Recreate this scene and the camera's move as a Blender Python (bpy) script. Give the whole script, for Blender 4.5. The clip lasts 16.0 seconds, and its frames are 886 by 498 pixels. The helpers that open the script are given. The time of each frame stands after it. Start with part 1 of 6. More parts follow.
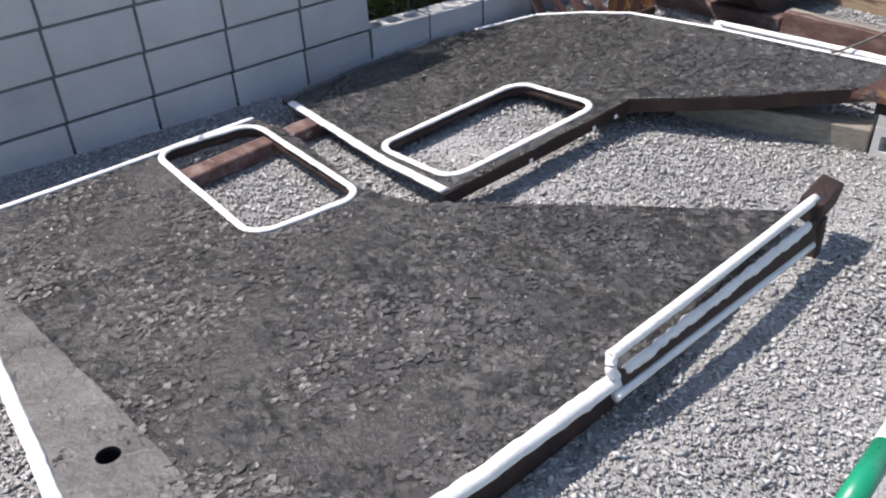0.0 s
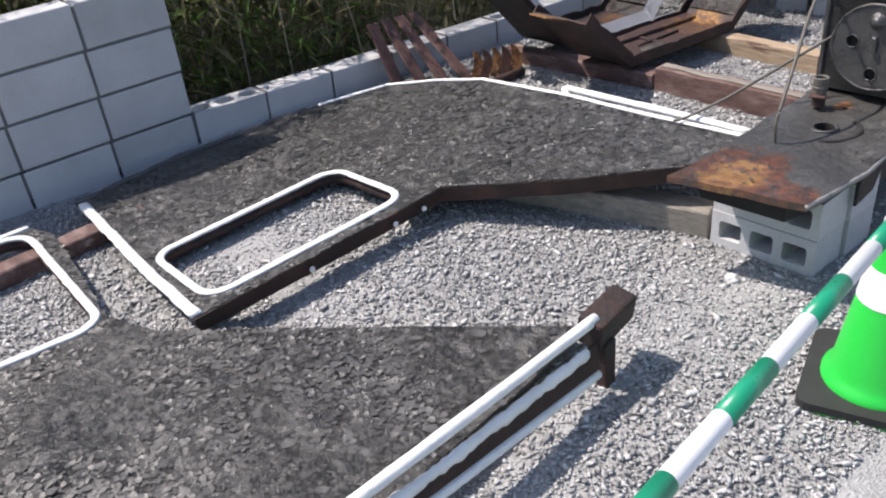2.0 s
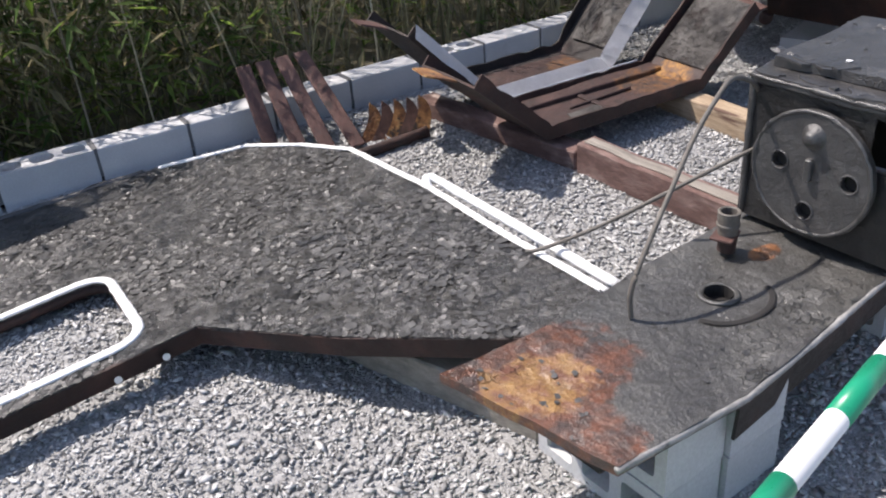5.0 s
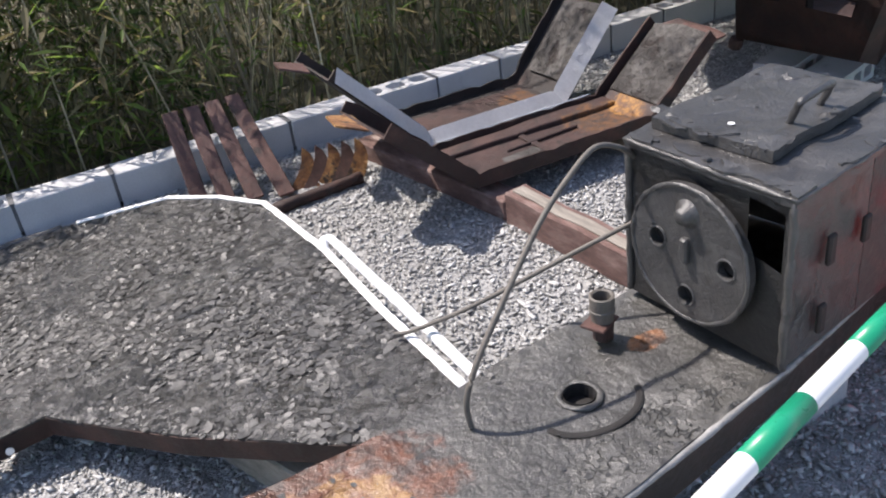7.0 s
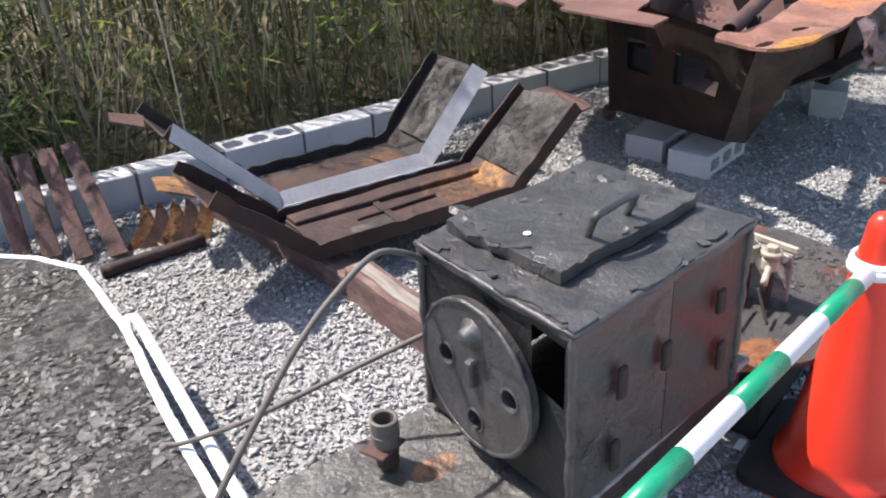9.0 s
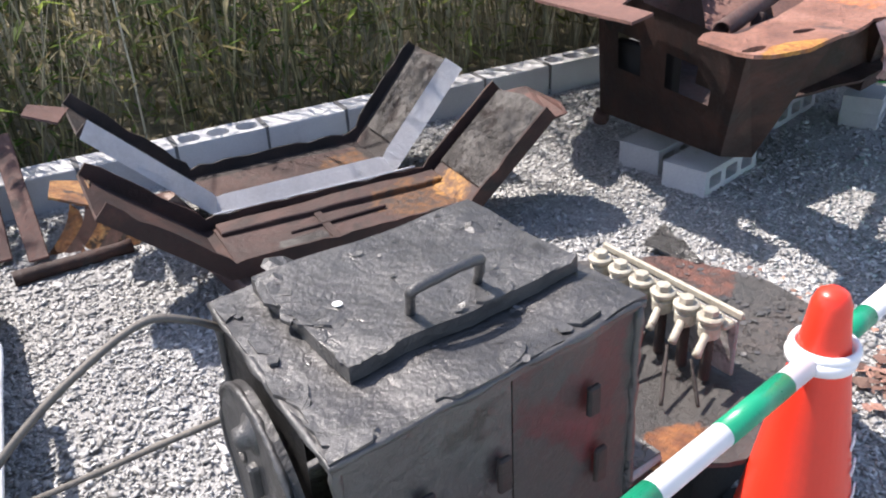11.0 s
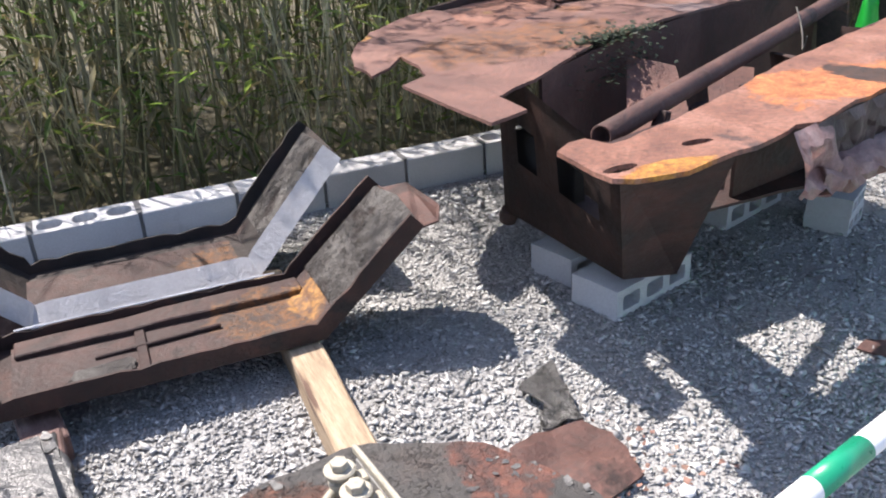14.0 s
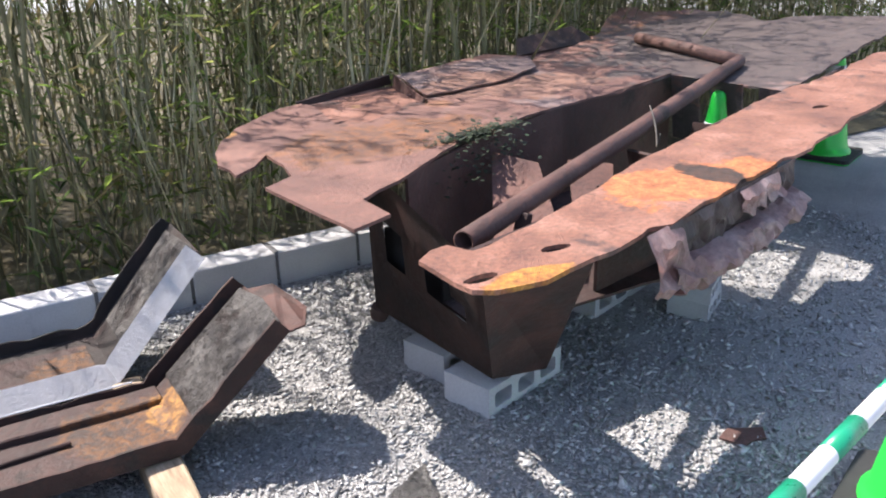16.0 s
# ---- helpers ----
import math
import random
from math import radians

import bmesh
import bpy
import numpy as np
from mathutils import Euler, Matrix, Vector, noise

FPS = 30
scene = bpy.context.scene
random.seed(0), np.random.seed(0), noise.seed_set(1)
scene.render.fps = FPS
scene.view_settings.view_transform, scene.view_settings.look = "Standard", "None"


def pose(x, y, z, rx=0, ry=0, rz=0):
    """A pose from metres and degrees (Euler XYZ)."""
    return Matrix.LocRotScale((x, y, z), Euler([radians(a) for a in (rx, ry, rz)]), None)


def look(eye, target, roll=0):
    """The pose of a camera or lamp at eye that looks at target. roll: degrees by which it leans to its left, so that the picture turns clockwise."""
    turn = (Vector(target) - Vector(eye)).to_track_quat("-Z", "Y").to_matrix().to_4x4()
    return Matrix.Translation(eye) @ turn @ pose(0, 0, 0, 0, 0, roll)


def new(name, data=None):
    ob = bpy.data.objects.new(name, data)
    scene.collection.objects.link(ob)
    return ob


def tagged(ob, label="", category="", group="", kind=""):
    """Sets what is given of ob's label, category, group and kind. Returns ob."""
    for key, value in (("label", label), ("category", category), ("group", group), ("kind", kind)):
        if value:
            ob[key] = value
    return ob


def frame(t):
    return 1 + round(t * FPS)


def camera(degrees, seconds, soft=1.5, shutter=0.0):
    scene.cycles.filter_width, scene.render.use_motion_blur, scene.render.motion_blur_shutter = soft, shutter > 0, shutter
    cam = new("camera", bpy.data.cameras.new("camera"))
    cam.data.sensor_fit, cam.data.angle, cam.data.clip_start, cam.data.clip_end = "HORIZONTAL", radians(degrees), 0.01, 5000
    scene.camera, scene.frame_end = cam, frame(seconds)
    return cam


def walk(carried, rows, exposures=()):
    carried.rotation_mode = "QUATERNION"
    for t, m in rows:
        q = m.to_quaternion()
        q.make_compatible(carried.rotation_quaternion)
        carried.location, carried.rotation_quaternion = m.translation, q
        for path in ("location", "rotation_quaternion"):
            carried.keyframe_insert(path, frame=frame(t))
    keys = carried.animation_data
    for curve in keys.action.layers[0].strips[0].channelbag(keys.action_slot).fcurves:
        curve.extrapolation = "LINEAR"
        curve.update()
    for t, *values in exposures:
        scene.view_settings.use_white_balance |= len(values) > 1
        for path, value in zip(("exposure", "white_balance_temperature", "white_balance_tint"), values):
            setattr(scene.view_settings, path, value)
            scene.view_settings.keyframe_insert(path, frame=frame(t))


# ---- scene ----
cam = camera(54.0, 16.0, 2.0)
PATH = [
    (0, (-2.599, -3.993, 1.711), (-1.573, -2.652, 0.64), -1.8),
    (0.5, (-2.315, -4.123, 1.694), (-1.273, -2.736, 0.699), -2.0),
    (1, (-2.108, -4.183, 1.653), (-1.064, -2.78, 0.683), -2.5),
    (1.5, (-1.826, -4.133, 1.617), (-0.759, -2.748, 0.646), 0.4),
    (2, (-1.517, -4.095, 1.641), (-0.493, -2.692, 0.649), -5.3),
    (2.5, (-1.193, -4.111, 1.657), (-0.282, -2.573, 0.761), -4.4),
    (3, (-0.939, -4.107, 1.621), (-0.109, -2.497, 0.773), -7.2),
    (3.5, (-0.633, -3.985, 1.591), (0.236, -2.431, 0.68), -2.8),
    (6, (0.191, -3.747, 1.521), (1.056, -2.259, 0.502), -6.6),
    (6.5, (0.378, -3.772, 1.536), (1.172, -2.239, 0.527), -4.5),
    (7, (0.486, -3.763, 1.533), (1.263, -2.198, 0.56), -7.7),
    (7.5, (0.568, -3.688, 1.536), (1.439, -2.16, 0.584), -4.6),
    (8, (0.632, -3.641, 1.53), (1.603, -2.169, 0.586), -4.5),
    (8.5, (0.765, -3.673, 1.533), (1.725, -2.206, 0.571), -3.7),
    (9, (0.893, -3.703, 1.545), (1.832, -2.197, 0.622), -3.1),
    (11.5, (1.589, -3.536, 1.449), (2.371, -1.973, 0.476), -3.2),
    (12, (1.701, -3.483, 1.428), (2.499, -1.94, 0.436), -2.9),
    (12.5, (1.835, -3.395, 1.456), (2.653, -1.879, 0.441), -2.0),
    (13, (1.932, -3.356, 1.466), (2.785, -1.824, 0.504), -1.1),
    (13.5, (2.124, -3.339, 1.451), (2.919, -1.746, 0.54), -0.8),
    (14, (2.294, -3.339, 1.458), (3.001, -1.688, 0.579), -3.1),
    (14.5, (2.326, -3.302, 1.48), (3.066, -1.658, 0.614), -3.3),
    (15, (2.339, -3.287, 1.499), (3.133, -1.654, 0.663), -2.2),
    (15.5, (2.366, -3.301, 1.515), (3.259, -1.696, 0.725), -1.9),
    (16, (2.379, -3.309, 1.53), (3.348, -1.724, 0.788), -1.1),
]
walk(cam, [(t, look(eye, target, roll)) for t, eye, target, roll in PATH],
     exposures=[(0.0, 0.22, 6650, 15), (3.5, 0.36, 6650, 15), (6.5, 0.52, 6650, 15), (9.0, 0.78, 6650, 15), (11.3, 0.92, 6650, 15), (12.5, 0.86, 6650, 15), (16.0, 1.05, 6650, 15)])

# ---- light ----
SUN_FROM = Vector((-0.25, 0.38, 0.70)).normalized()
world = bpy.data.worlds.new("sky")
scene.world = world
world.use_nodes = True
wn, wl = world.node_tree.nodes, world.node_tree.links
sky = wn.new("ShaderNodeTexSky")
sky.sky_type = "NISHITA"
sky.sun_disc = False
sky.dust_density = 1.3
sky.sun_elevation = math.asin(SUN_FROM.z)
sky.sun_rotation = math.atan2(SUN_FROM.x, SUN_FROM.y)
wn["Background"].inputs["Strength"].default_value = 0.15
wl.new(sky.outputs["Color"], wn["Background"].inputs["Color"])
sun = new("sun", bpy.data.lights.new("sun", "SUN"))
sun.data.energy, sun.data.angle, sun.data.color = 5.0, radians(0.8), (1.0, 0.95, 0.88)
sun.matrix_world = look(SUN_FROM * 30, (0, 0, 0))


# ---- materials ----
def surface(name, colours, scale=6.0, rough=(0.6, 0.9), metal=0.0, bump=0.3, grain=60.0, fine=0.35, per_piece=0.0,
            island=0.0, spots=None, detail=8.0, spec=0.5, stretch=(1, 1, 1), flakes=0.0, dist=0.01,
            crackle=None, stains=(), curl=None):
    """Noise-mottled surface: colours over large noise, fine grain, optional spots (colour, scale, cover) and flaking cells."""
    m = bpy.data.materials.new(name)
    m.use_nodes = True
    n, l = m.node_tree.nodes, m.node_tree.links
    bsdf = n["Principled BSDF"]
    tc = n.new("ShaderNodeTexCoord")
    mp = n.new("ShaderNodeMapping")
    mp.inputs["Scale"].default_value = stretch
    l.new(tc.outputs["Object"], mp.inputs["Vector"])
    if per_piece:
        # every piece takes its own stretch of the pattern
        own = n.new("ShaderNodeCombineXYZ")
        piece = n.new("ShaderNodeObjectInfo")
        shift = n.new("ShaderNodeMath")
        shift.operation = "MULTIPLY"
        shift.inputs[1].default_value = 40.0
        l.new(piece.outputs["Random"], shift.inputs[0])
        l.new(shift.outputs[0], own.inputs[0])
        l.new(shift.outputs[0], own.inputs[2])
        l.new(own.outputs[0], mp.inputs["Location"])

    def noise_tex(s, d=detail, r=0.6):
        t = n.new("ShaderNodeTexNoise")
        t.inputs["Scale"].default_value, t.inputs["Detail"].default_value, t.inputs["Roughness"].default_value = s, d, r
        l.new(mp.outputs["Vector"], t.inputs["Vector"])
        return t

    big, small = noise_tex(scale), noise_tex(grain, 6.0, 0.7)
    ramp = n.new("ShaderNodeValToRGB")
    els = ramp.color_ramp.elements
    k = len(colours)
    for i, c in enumerate(colours):
        p = 0.3 + 0.4 * i / max(1, k - 1)
        e = els[i] if i < 2 else els.new(p)
        e.position, e.color = p, (*c, 1)
    l.new(big.outputs["Fac"], ramp.inputs["Fac"])
    col = ramp.outputs["Color"]

    def mix(kind, fac, a, b):
        x = n.new("ShaderNodeMix")
        x.data_type, x.blend_type = "RGBA", kind
        for sock, v in ((x.inputs[0], fac), (x.inputs[6], a), (x.inputs[7], b)):
            if isinstance(v, (int, float)):
                sock.default_value = v
            elif isinstance(v, tuple):
                sock.default_value = (*v, 1)
            else:
                l.new(v, sock)
        return x.outputs[2]

    def span(v, lo, hi, a=0.0, b=1.0):
        r = n.new("ShaderNodeMapRange")
        l.new(v, r.inputs["Value"])
        for key, val in (("From Min", lo), ("From Max", hi), ("To Min", a), ("To Max", b)):
            r.inputs[key].default_value = val
        return r.outputs["Result"]

    grey = n.new("ShaderNodeCombineColor")
    g = span(small.outputs["Fac"], 0.25, 0.75, 1 - fine, 1 + fine)
    for i in range(3):
        l.new(g, grey.inputs[i])
    col = mix("MULTIPLY", 1.0, col, grey.outputs["Color"])
    if spots:
        for c, s, cover in spots:
            t = noise_tex(s, 7.0, 0.62)
            f = span(t.outputs["Fac"], 1 - cover, 1 - cover + 0.06)
            col = mix("MIX", f, col, c)
    for amount, kind in ((per_piece, "obj"), (island, "isl")):
        if amount:
            src = n.new("ShaderNodeObjectInfo").outputs["Random"] if kind == "obj" else n.new("ShaderNodeNewGeometry").outputs["Random Per Island"]
            g2 = n.new("ShaderNodeCombineColor")
            v = span(src, 0, 1, 1 - amount, 1 + amount)
            for i in range(3):
                l.new(v, g2.inputs[i])
            col = mix("MULTIPLY", 1.0, col, g2.outputs["Color"])
    for (sx, sy), (rx, ry), inner, outer in stains:
        # a rust bloom at one spot of the thing, with a frayed border
        away = n.new("ShaderNodeVectorMath")
        away.operation = "MULTIPLY_ADD"
        away.inputs[1].default_value = (1 / rx, 1 / ry, 0.0)
        away.inputs[2].default_value = (-sx / rx, -sy / ry, 0.0)
        l.new(tc.outputs["Object"], away.inputs[0])
        size = n.new("ShaderNodeVectorMath")
        size.operation = "LENGTH"
        l.new(away.outputs[0], size.inputs[0])
        fray = n.new("ShaderNodeMath")
        fray.operation = "MULTIPLY_ADD"
        fray.inputs[1].default_value = 1.7
        l.new(noise_tex(9, 8, 0.7).outputs["Fac"], fray.inputs[0])
        l.new(size.outputs["Value"], fray.inputs[2])
        f = span(fray.outputs[0], 1.72, 1.86, 1.0, 0.0)
        tone = mix("MIX", span(noise_tex(24, 6, 0.7).outputs["Fac"], 0.40, 0.60), outer, inner)
        tone = mix("MULTIPLY", 1.0, tone, grey.outputs["Color"])
        col = mix("MIX", f, col, tone)
    l.new(col, bsdf.inputs["Base Color"])
    l.new(span(small.outputs["Fac"], 0.3, 0.7, rough[0], rough[1]), bsdf.inputs["Roughness"])
    bsdf.inputs["Metallic"].default_value = metal
    bsdf.inputs["Specular IOR Level"].default_value = spec
    b = n.new("ShaderNodeBump")
    b.inputs["Strength"].default_value, b.inputs["Distance"].default_value = bump, dist
    hsum = n.new("ShaderNodeMath")
    hsum.operation = "ADD"
    l.new(big.outputs["Fac"], hsum.inputs[0])
    l.new(small.outputs["Fac"], hsum.inputs[1])
    height = hsum.outputs[0]
    if flakes:
        vo = n.new("ShaderNodeTexVoronoi")
        vo.inputs["Scale"].default_value = flakes
        warp = n.new("ShaderNodeMix")
        warp.data_type = "VECTOR"
        warp.inputs[0].default_value = 0.06
        l.new(mp.outputs["Vector"], warp.inputs[4])
        l.new(noise_tex(14, 3).outputs["Color"], warp.inputs[5])
        l.new(warp.outputs[1], vo.inputs["Vector"])
        add = n.new("ShaderNodeMath")
        add.operation = "ADD"
        l.new(height, add.inputs[0])
        l.new(vo.outputs["Distance"], add.inputs[1])
        height = add.outputs[0]
    if crackle:
        # lifted, cracked paint: cell borders wander and show only in patches
        cs, ccol, cover, lift = crackle
        vo = n.new("ShaderNodeTexVoronoi")
        vo.feature = "DISTANCE_TO_EDGE"
        vo.inputs["Scale"].default_value = cs
        off = n.new("ShaderNodeVectorMath")
        off.operation = "MULTIPLY_ADD"
        off.inputs[1].default_value = (4.5 / cs, 4.5 / cs, 4.5 / cs)
        l.new(noise_tex(cs * 0.75, 4).outputs["Color"], off.inputs[0])
        l.new(mp.outputs["Vector"], off.inputs[2])
        l.new(off.outputs[0], vo.inputs["Vector"])
        edge = span(vo.outputs["Distance"], 0.0, 0.07, 1.0, 0.0)
        patch = span(noise_tex(cs * 0.11, 5, 0.65).outputs["Fac"], 0.62 - cover * 0.3, 0.74 - cover * 0.3)
        both = n.new("ShaderNodeMath")
        both.operation = "MULTIPLY"
        gaps = n.new("ShaderNodeMath")
        gaps.operation = "MULTIPLY"
        l.new(edge, gaps.inputs[0])
        l.new(span(noise_tex(cs * 0.8, 3).outputs["Fac"], 0.47, 0.56), gaps.inputs[1])
        l.new(gaps.outputs[0], both.inputs[0])
        l.new(patch, both.inputs[1])
        tone = n.new("ShaderNodeMath")
        tone.operation = "MULTIPLY"
        tone.inputs[1].default_value = 0.75
        l.new(both.outputs[0], tone.inputs[0])
        col = mix("MIX", tone.outputs[0], col, ccol)
        l.new(col, bsdf.inputs["Base Color"])
        up = n.new("ShaderNodeMath")
        up.operation = "MULTIPLY_ADD"
        up.inputs[1].default_value = lift
        l.new(both.outputs[0], up.inputs[0])
        l.new(height, up.inputs[2])
        height = up.outputs[0]
    if curl:
        # lifted flakes: every cell is a small tilted plate, in patches
        cs, lift, lo, tone_up = curl
        vo = n.new("ShaderNodeTexVoronoi")
        vo.inputs["Scale"].default_value = cs
        off = n.new("ShaderNodeVectorMath")
        off.operation = "MULTIPLY_ADD"
        off.inputs[1].default_value = (1.9 / cs, 1.9 / cs, 0.0)
        l.new(noise_tex(cs * 0.6, 3).outputs["Color"], off.inputs[0])
        l.new(mp.outputs["Vector"], off.inputs[2])
        l.new(off.outputs[0], vo.inputs["Vector"])
        away = n.new("ShaderNodeVectorMath")
        away.operation = "SUBTRACT"
        l.new(off.outputs[0], away.inputs[0])
        l.new(vo.outputs["Position"], away.inputs[1])
        lean = n.new("ShaderNodeVectorMath")
        lean.operation = "SUBTRACT"
        lean.inputs[1].default_value = (0.5, 0.5, 0.5)
        l.new(vo.outputs["Color"], lean.inputs[0])
        tilt = n.new("ShaderNodeVectorMath")
        tilt.operation = "DOT_PRODUCT"
        l.new(away.outputs[0], tilt.inputs[0])
        l.new(lean.outputs[0], tilt.inputs[1])
        patch = span(noise_tex(2.2, 5, 0.62).outputs["Fac"], lo, lo + 0.14)
        amount = n.new("ShaderNodeMath")
        amount.operation = "MULTIPLY"
        l.new(tilt.outputs["Value"], amount.inputs[0])
        l.new(patch, amount.inputs[1])
        up = n.new("ShaderNodeMath")
        up.operation = "MULTIPLY_ADD"
        up.inputs[1].default_value = lift
        l.new(amount.outputs[0], up.inputs[0])
        l.new(height, up.inputs[2])
        height = up.outputs[0]
        # weathered flakes differ in tone from plate to plate
        pick = n.new("ShaderNodeSeparateColor")
        l.new(vo.outputs["Color"], pick.inputs[0])
        f = n.new("ShaderNodeMath")
        f.operation = "MULTIPLY"
        l.new(span(pick.outputs[0], 0.55, 1.0, 0.0, 0.35), f.inputs[0])
        l.new(patch, f.inputs[1])
        col = mix("MIX", f.outputs[0], col, tone_up)
        l.new(col, bsdf.inputs["Base Color"])
    l.new(height, b.inputs["Height"])
    l.new(b.outputs["Normal"], bsdf.inputs["Normal"])
    return m


M_GRAVEL = surface("gravel_bed", [(0.30, 0.30, 0.30), (0.36, 0.36, 0.358), (0.41, 0.41, 0.405)], 3, (0.7, 0.9), bump=0.8, grain=110, fine=0.45, flakes=110, dist=0.008)
M_STONE = surface("gravel_stone", [(0.32, 0.32, 0.32), (0.385, 0.385, 0.382), (0.44, 0.44, 0.435)], 5, (0.5, 0.8), bump=0.4, grain=90, fine=0.25, island=0.5, spec=0.6)
M_BLOCK = surface("concrete_block", [(0.41, 0.41, 0.42), (0.48, 0.48, 0.49), (0.54, 0.54, 0.545)], 2.6, (0.85, 0.95), bump=0.4, grain=140, fine=0.16, per_piece=0.06, spots=[((0.40, 0.40, 0.41), 4, 0.36)], dist=0.004)
M_MORTAR = surface("mortar", [(0.11, 0.11, 0.115), (0.17, 0.17, 0.17)], 8, (0.9, 0.97), bump=0.5, grain=120, fine=0.25)
M_TAR = surface("weathered_black_paint", [(0.032, 0.031, 0.031), (0.046, 0.045, 0.044), (0.070, 0.069, 0.066)], 3.5, (0.22, 0.38), bump=1.0, grain=30, fine=0.16, spec=0.65, dist=0.012,
                spots=[((0.11, 0.109, 0.102), 3.1, 0.33), ((0.028, 0.028, 0.029), 1.6, 0.42)], crackle=(24, (0.16, 0.157, 0.15), 0.6, 2.6), curl=(27, 62.0, 0.42, (0.115, 0.113, 0.108)))
RUST_DARK, RUST_MID, RUST_LIGHT, RUST_YELLOW = (0.045, 0.028, 0.022), (0.14, 0.052, 0.026), (0.28, 0.115, 0.04), (0.28, 0.155, 0.05)
M_SLAB = surface("black_paint_over_rust", [(0.040, 0.039, 0.038), (0.058, 0.057, 0.054), (0.085, 0.083, 0.077)], 3.5, (0.26, 0.46), bump=0.9, grain=22, fine=0.28, spec=0.8, dist=0.011,
                spots=[((0.11, 0.107, 0.098), 6, 0.31)], crackle=(15, (0.028, 0.027, 0.026), 0.4, -1.2), curl=(16, 26.0, 0.46, (0.10, 0.098, 0.092)),
                stains=[((-0.64, 0.03), (0.27, 0.18), RUST_MID, RUST_DARK), ((-0.66, -0.18), (0.12, 0.20), RUST_MID, RUST_DARK), ((-0.62, -0.01), (0.13, 0.10), RUST_YELLOW, RUST_MID), ((0.19, 0.07), (0.055, 0.03), RUST_LIGHT, RUST_DARK)])
M_FLAKE = surface("paint_flake", [(0.040, 0.039, 0.039), (0.060, 0.059, 0.058), (0.095, 0.093, 0.090)], 5, (0.30, 0.48), bump=0.3, grain=90, fine=0.2, island=0.3, spec=0.7)
M_LINING = surface("flaking_grey_lining", [(0.024, 0.020, 0.018), (0.062, 0.056, 0.052), (0.135, 0.127, 0.117)], 9, (0.36, 0.6), bump=1.0, grain=36, fine=0.5, spots=[((0.025, 0.016, 0.014), 7, 0.42), ((0.21, 0.20, 0.19), 13, 0.29)], dist=0.014, crackle=(34, (0.20, 0.19, 0.175), 0.5, 1.8))
M_BLACKRUST = surface("rust_black_steel", [(0.016, 0.013, 0.012), (0.028, 0.021, 0.019), (0.055, 0.034, 0.029)], 6, (0.5, 0.85), bump=0.7, grain=50, fine=0.4, dist=0.008)
# the finest pale spots paint both specks and tiny bright glints
M_TARBOX = surface("black_painted_steel", [(0.032, 0.031, 0.031), (0.046, 0.045, 0.045), (0.072, 0.071, 0.069)], 6, (0.28, 0.46), spec=0.8, bump=0.5, grain=26, fine=0.28, spots=[((0.082, 0.079, 0.074), 9, 0.35), ((0.020, 0.019, 0.019), 6, 0.40), ((0.36, 0.36, 0.34), 60, 0.24)], dist=0.014, crackle=(9, (0.014, 0.014, 0.014), 0.34, -2.2), curl=(10, 7.0, 0.50, (0.075, 0.073, 0.069)))
M_BAND = surface("smooth_grey_paint", [(0.075, 0.073, 0.071), (0.10, 0.098, 0.095), (0.14, 0.137, 0.13)], 6, (0.34, 0.52), bump=0.5, grain=24, fine=0.2, spec=0.55, dist=0.01, crackle=(13, (0.016, 0.016, 0.015), 0.6, -2.0))
M_REDBOX = surface("faded_red_paint", [(0.045, 0.038, 0.037), (0.075, 0.03, 0.031), (0.15, 0.03, 0.036)], 5, (0.35, 0.6), bump=0.5, grain=40, spots=[((0.05, 0.048, 0.046), 6, 0.52)])
M_WHITE = surface("thick_white_paint", [(0.72, 0.72, 0.71), (0.80, 0.80, 0.79), (0.84, 0.84, 0.83)], 12, (0.5, 0.75), bump=0.5, grain=60, fine=0.06, spots=[((0.33, 0.31, 0.29), 30, 0.28)], dist=0.006)
M_EDGE = surface("scraped_grey_edge", [(0.16, 0.157, 0.152), (0.26, 0.255, 0.25), (0.34, 0.335, 0.33)], 9, (0.45, 0.7), bump=0.5, grain=60, fine=0.3, spots=[((0.05, 0.048, 0.046), 8, 0.40)], dist=0.005)
M_GREYEDGE = surface("pale_grey_cut_edge", [(0.62, 0.62, 0.64), (0.72, 0.72, 0.74)], 8, (0.55, 0.8), bump=0.4, grain=70, fine=0.1, spots=[((0.2, 0.17, 0.15), 14, 0.32)])
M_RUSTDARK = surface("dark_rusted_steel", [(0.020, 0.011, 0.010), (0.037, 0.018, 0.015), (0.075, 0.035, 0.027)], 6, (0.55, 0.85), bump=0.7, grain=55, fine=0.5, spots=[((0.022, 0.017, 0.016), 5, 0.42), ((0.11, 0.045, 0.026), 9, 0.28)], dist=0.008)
M_RUST = surface("brown_rusted_steel", [(0.055, 0.028, 0.024), (0.095, 0.046, 0.038), (0.15, 0.078, 0.062)], 3.5, (0.55, 0.85), bump=0.8, grain=48, fine=0.45, spots=[((0.04, 0.024, 0.021), 4.2, 0.42), ((0.20, 0.105, 0.075), 9, 0.31)], dist=0.007)
M_CHANNELFLOOR = surface("rusted_channel_floor", [(0.024, 0.014, 0.013), (0.044, 0.022, 0.019), (0.080, 0.042, 0.035)], 4, (0.45, 0.8), bump=0.8, grain=48, fine=0.5, spots=[((0.03, 0.018, 0.016), 5, 0.42), ((0.13, 0.062, 0.036), 9, 0.33)], dist=0.007,
                stains=[((0.30, 0.0), (0.20, 0.15), (0.14, 0.062, 0.024), RUST_DARK), ((0.43, 0.02), (0.06, 0.09), (0.30, 0.15, 0.04), (0.12, 0.05, 0.02))])
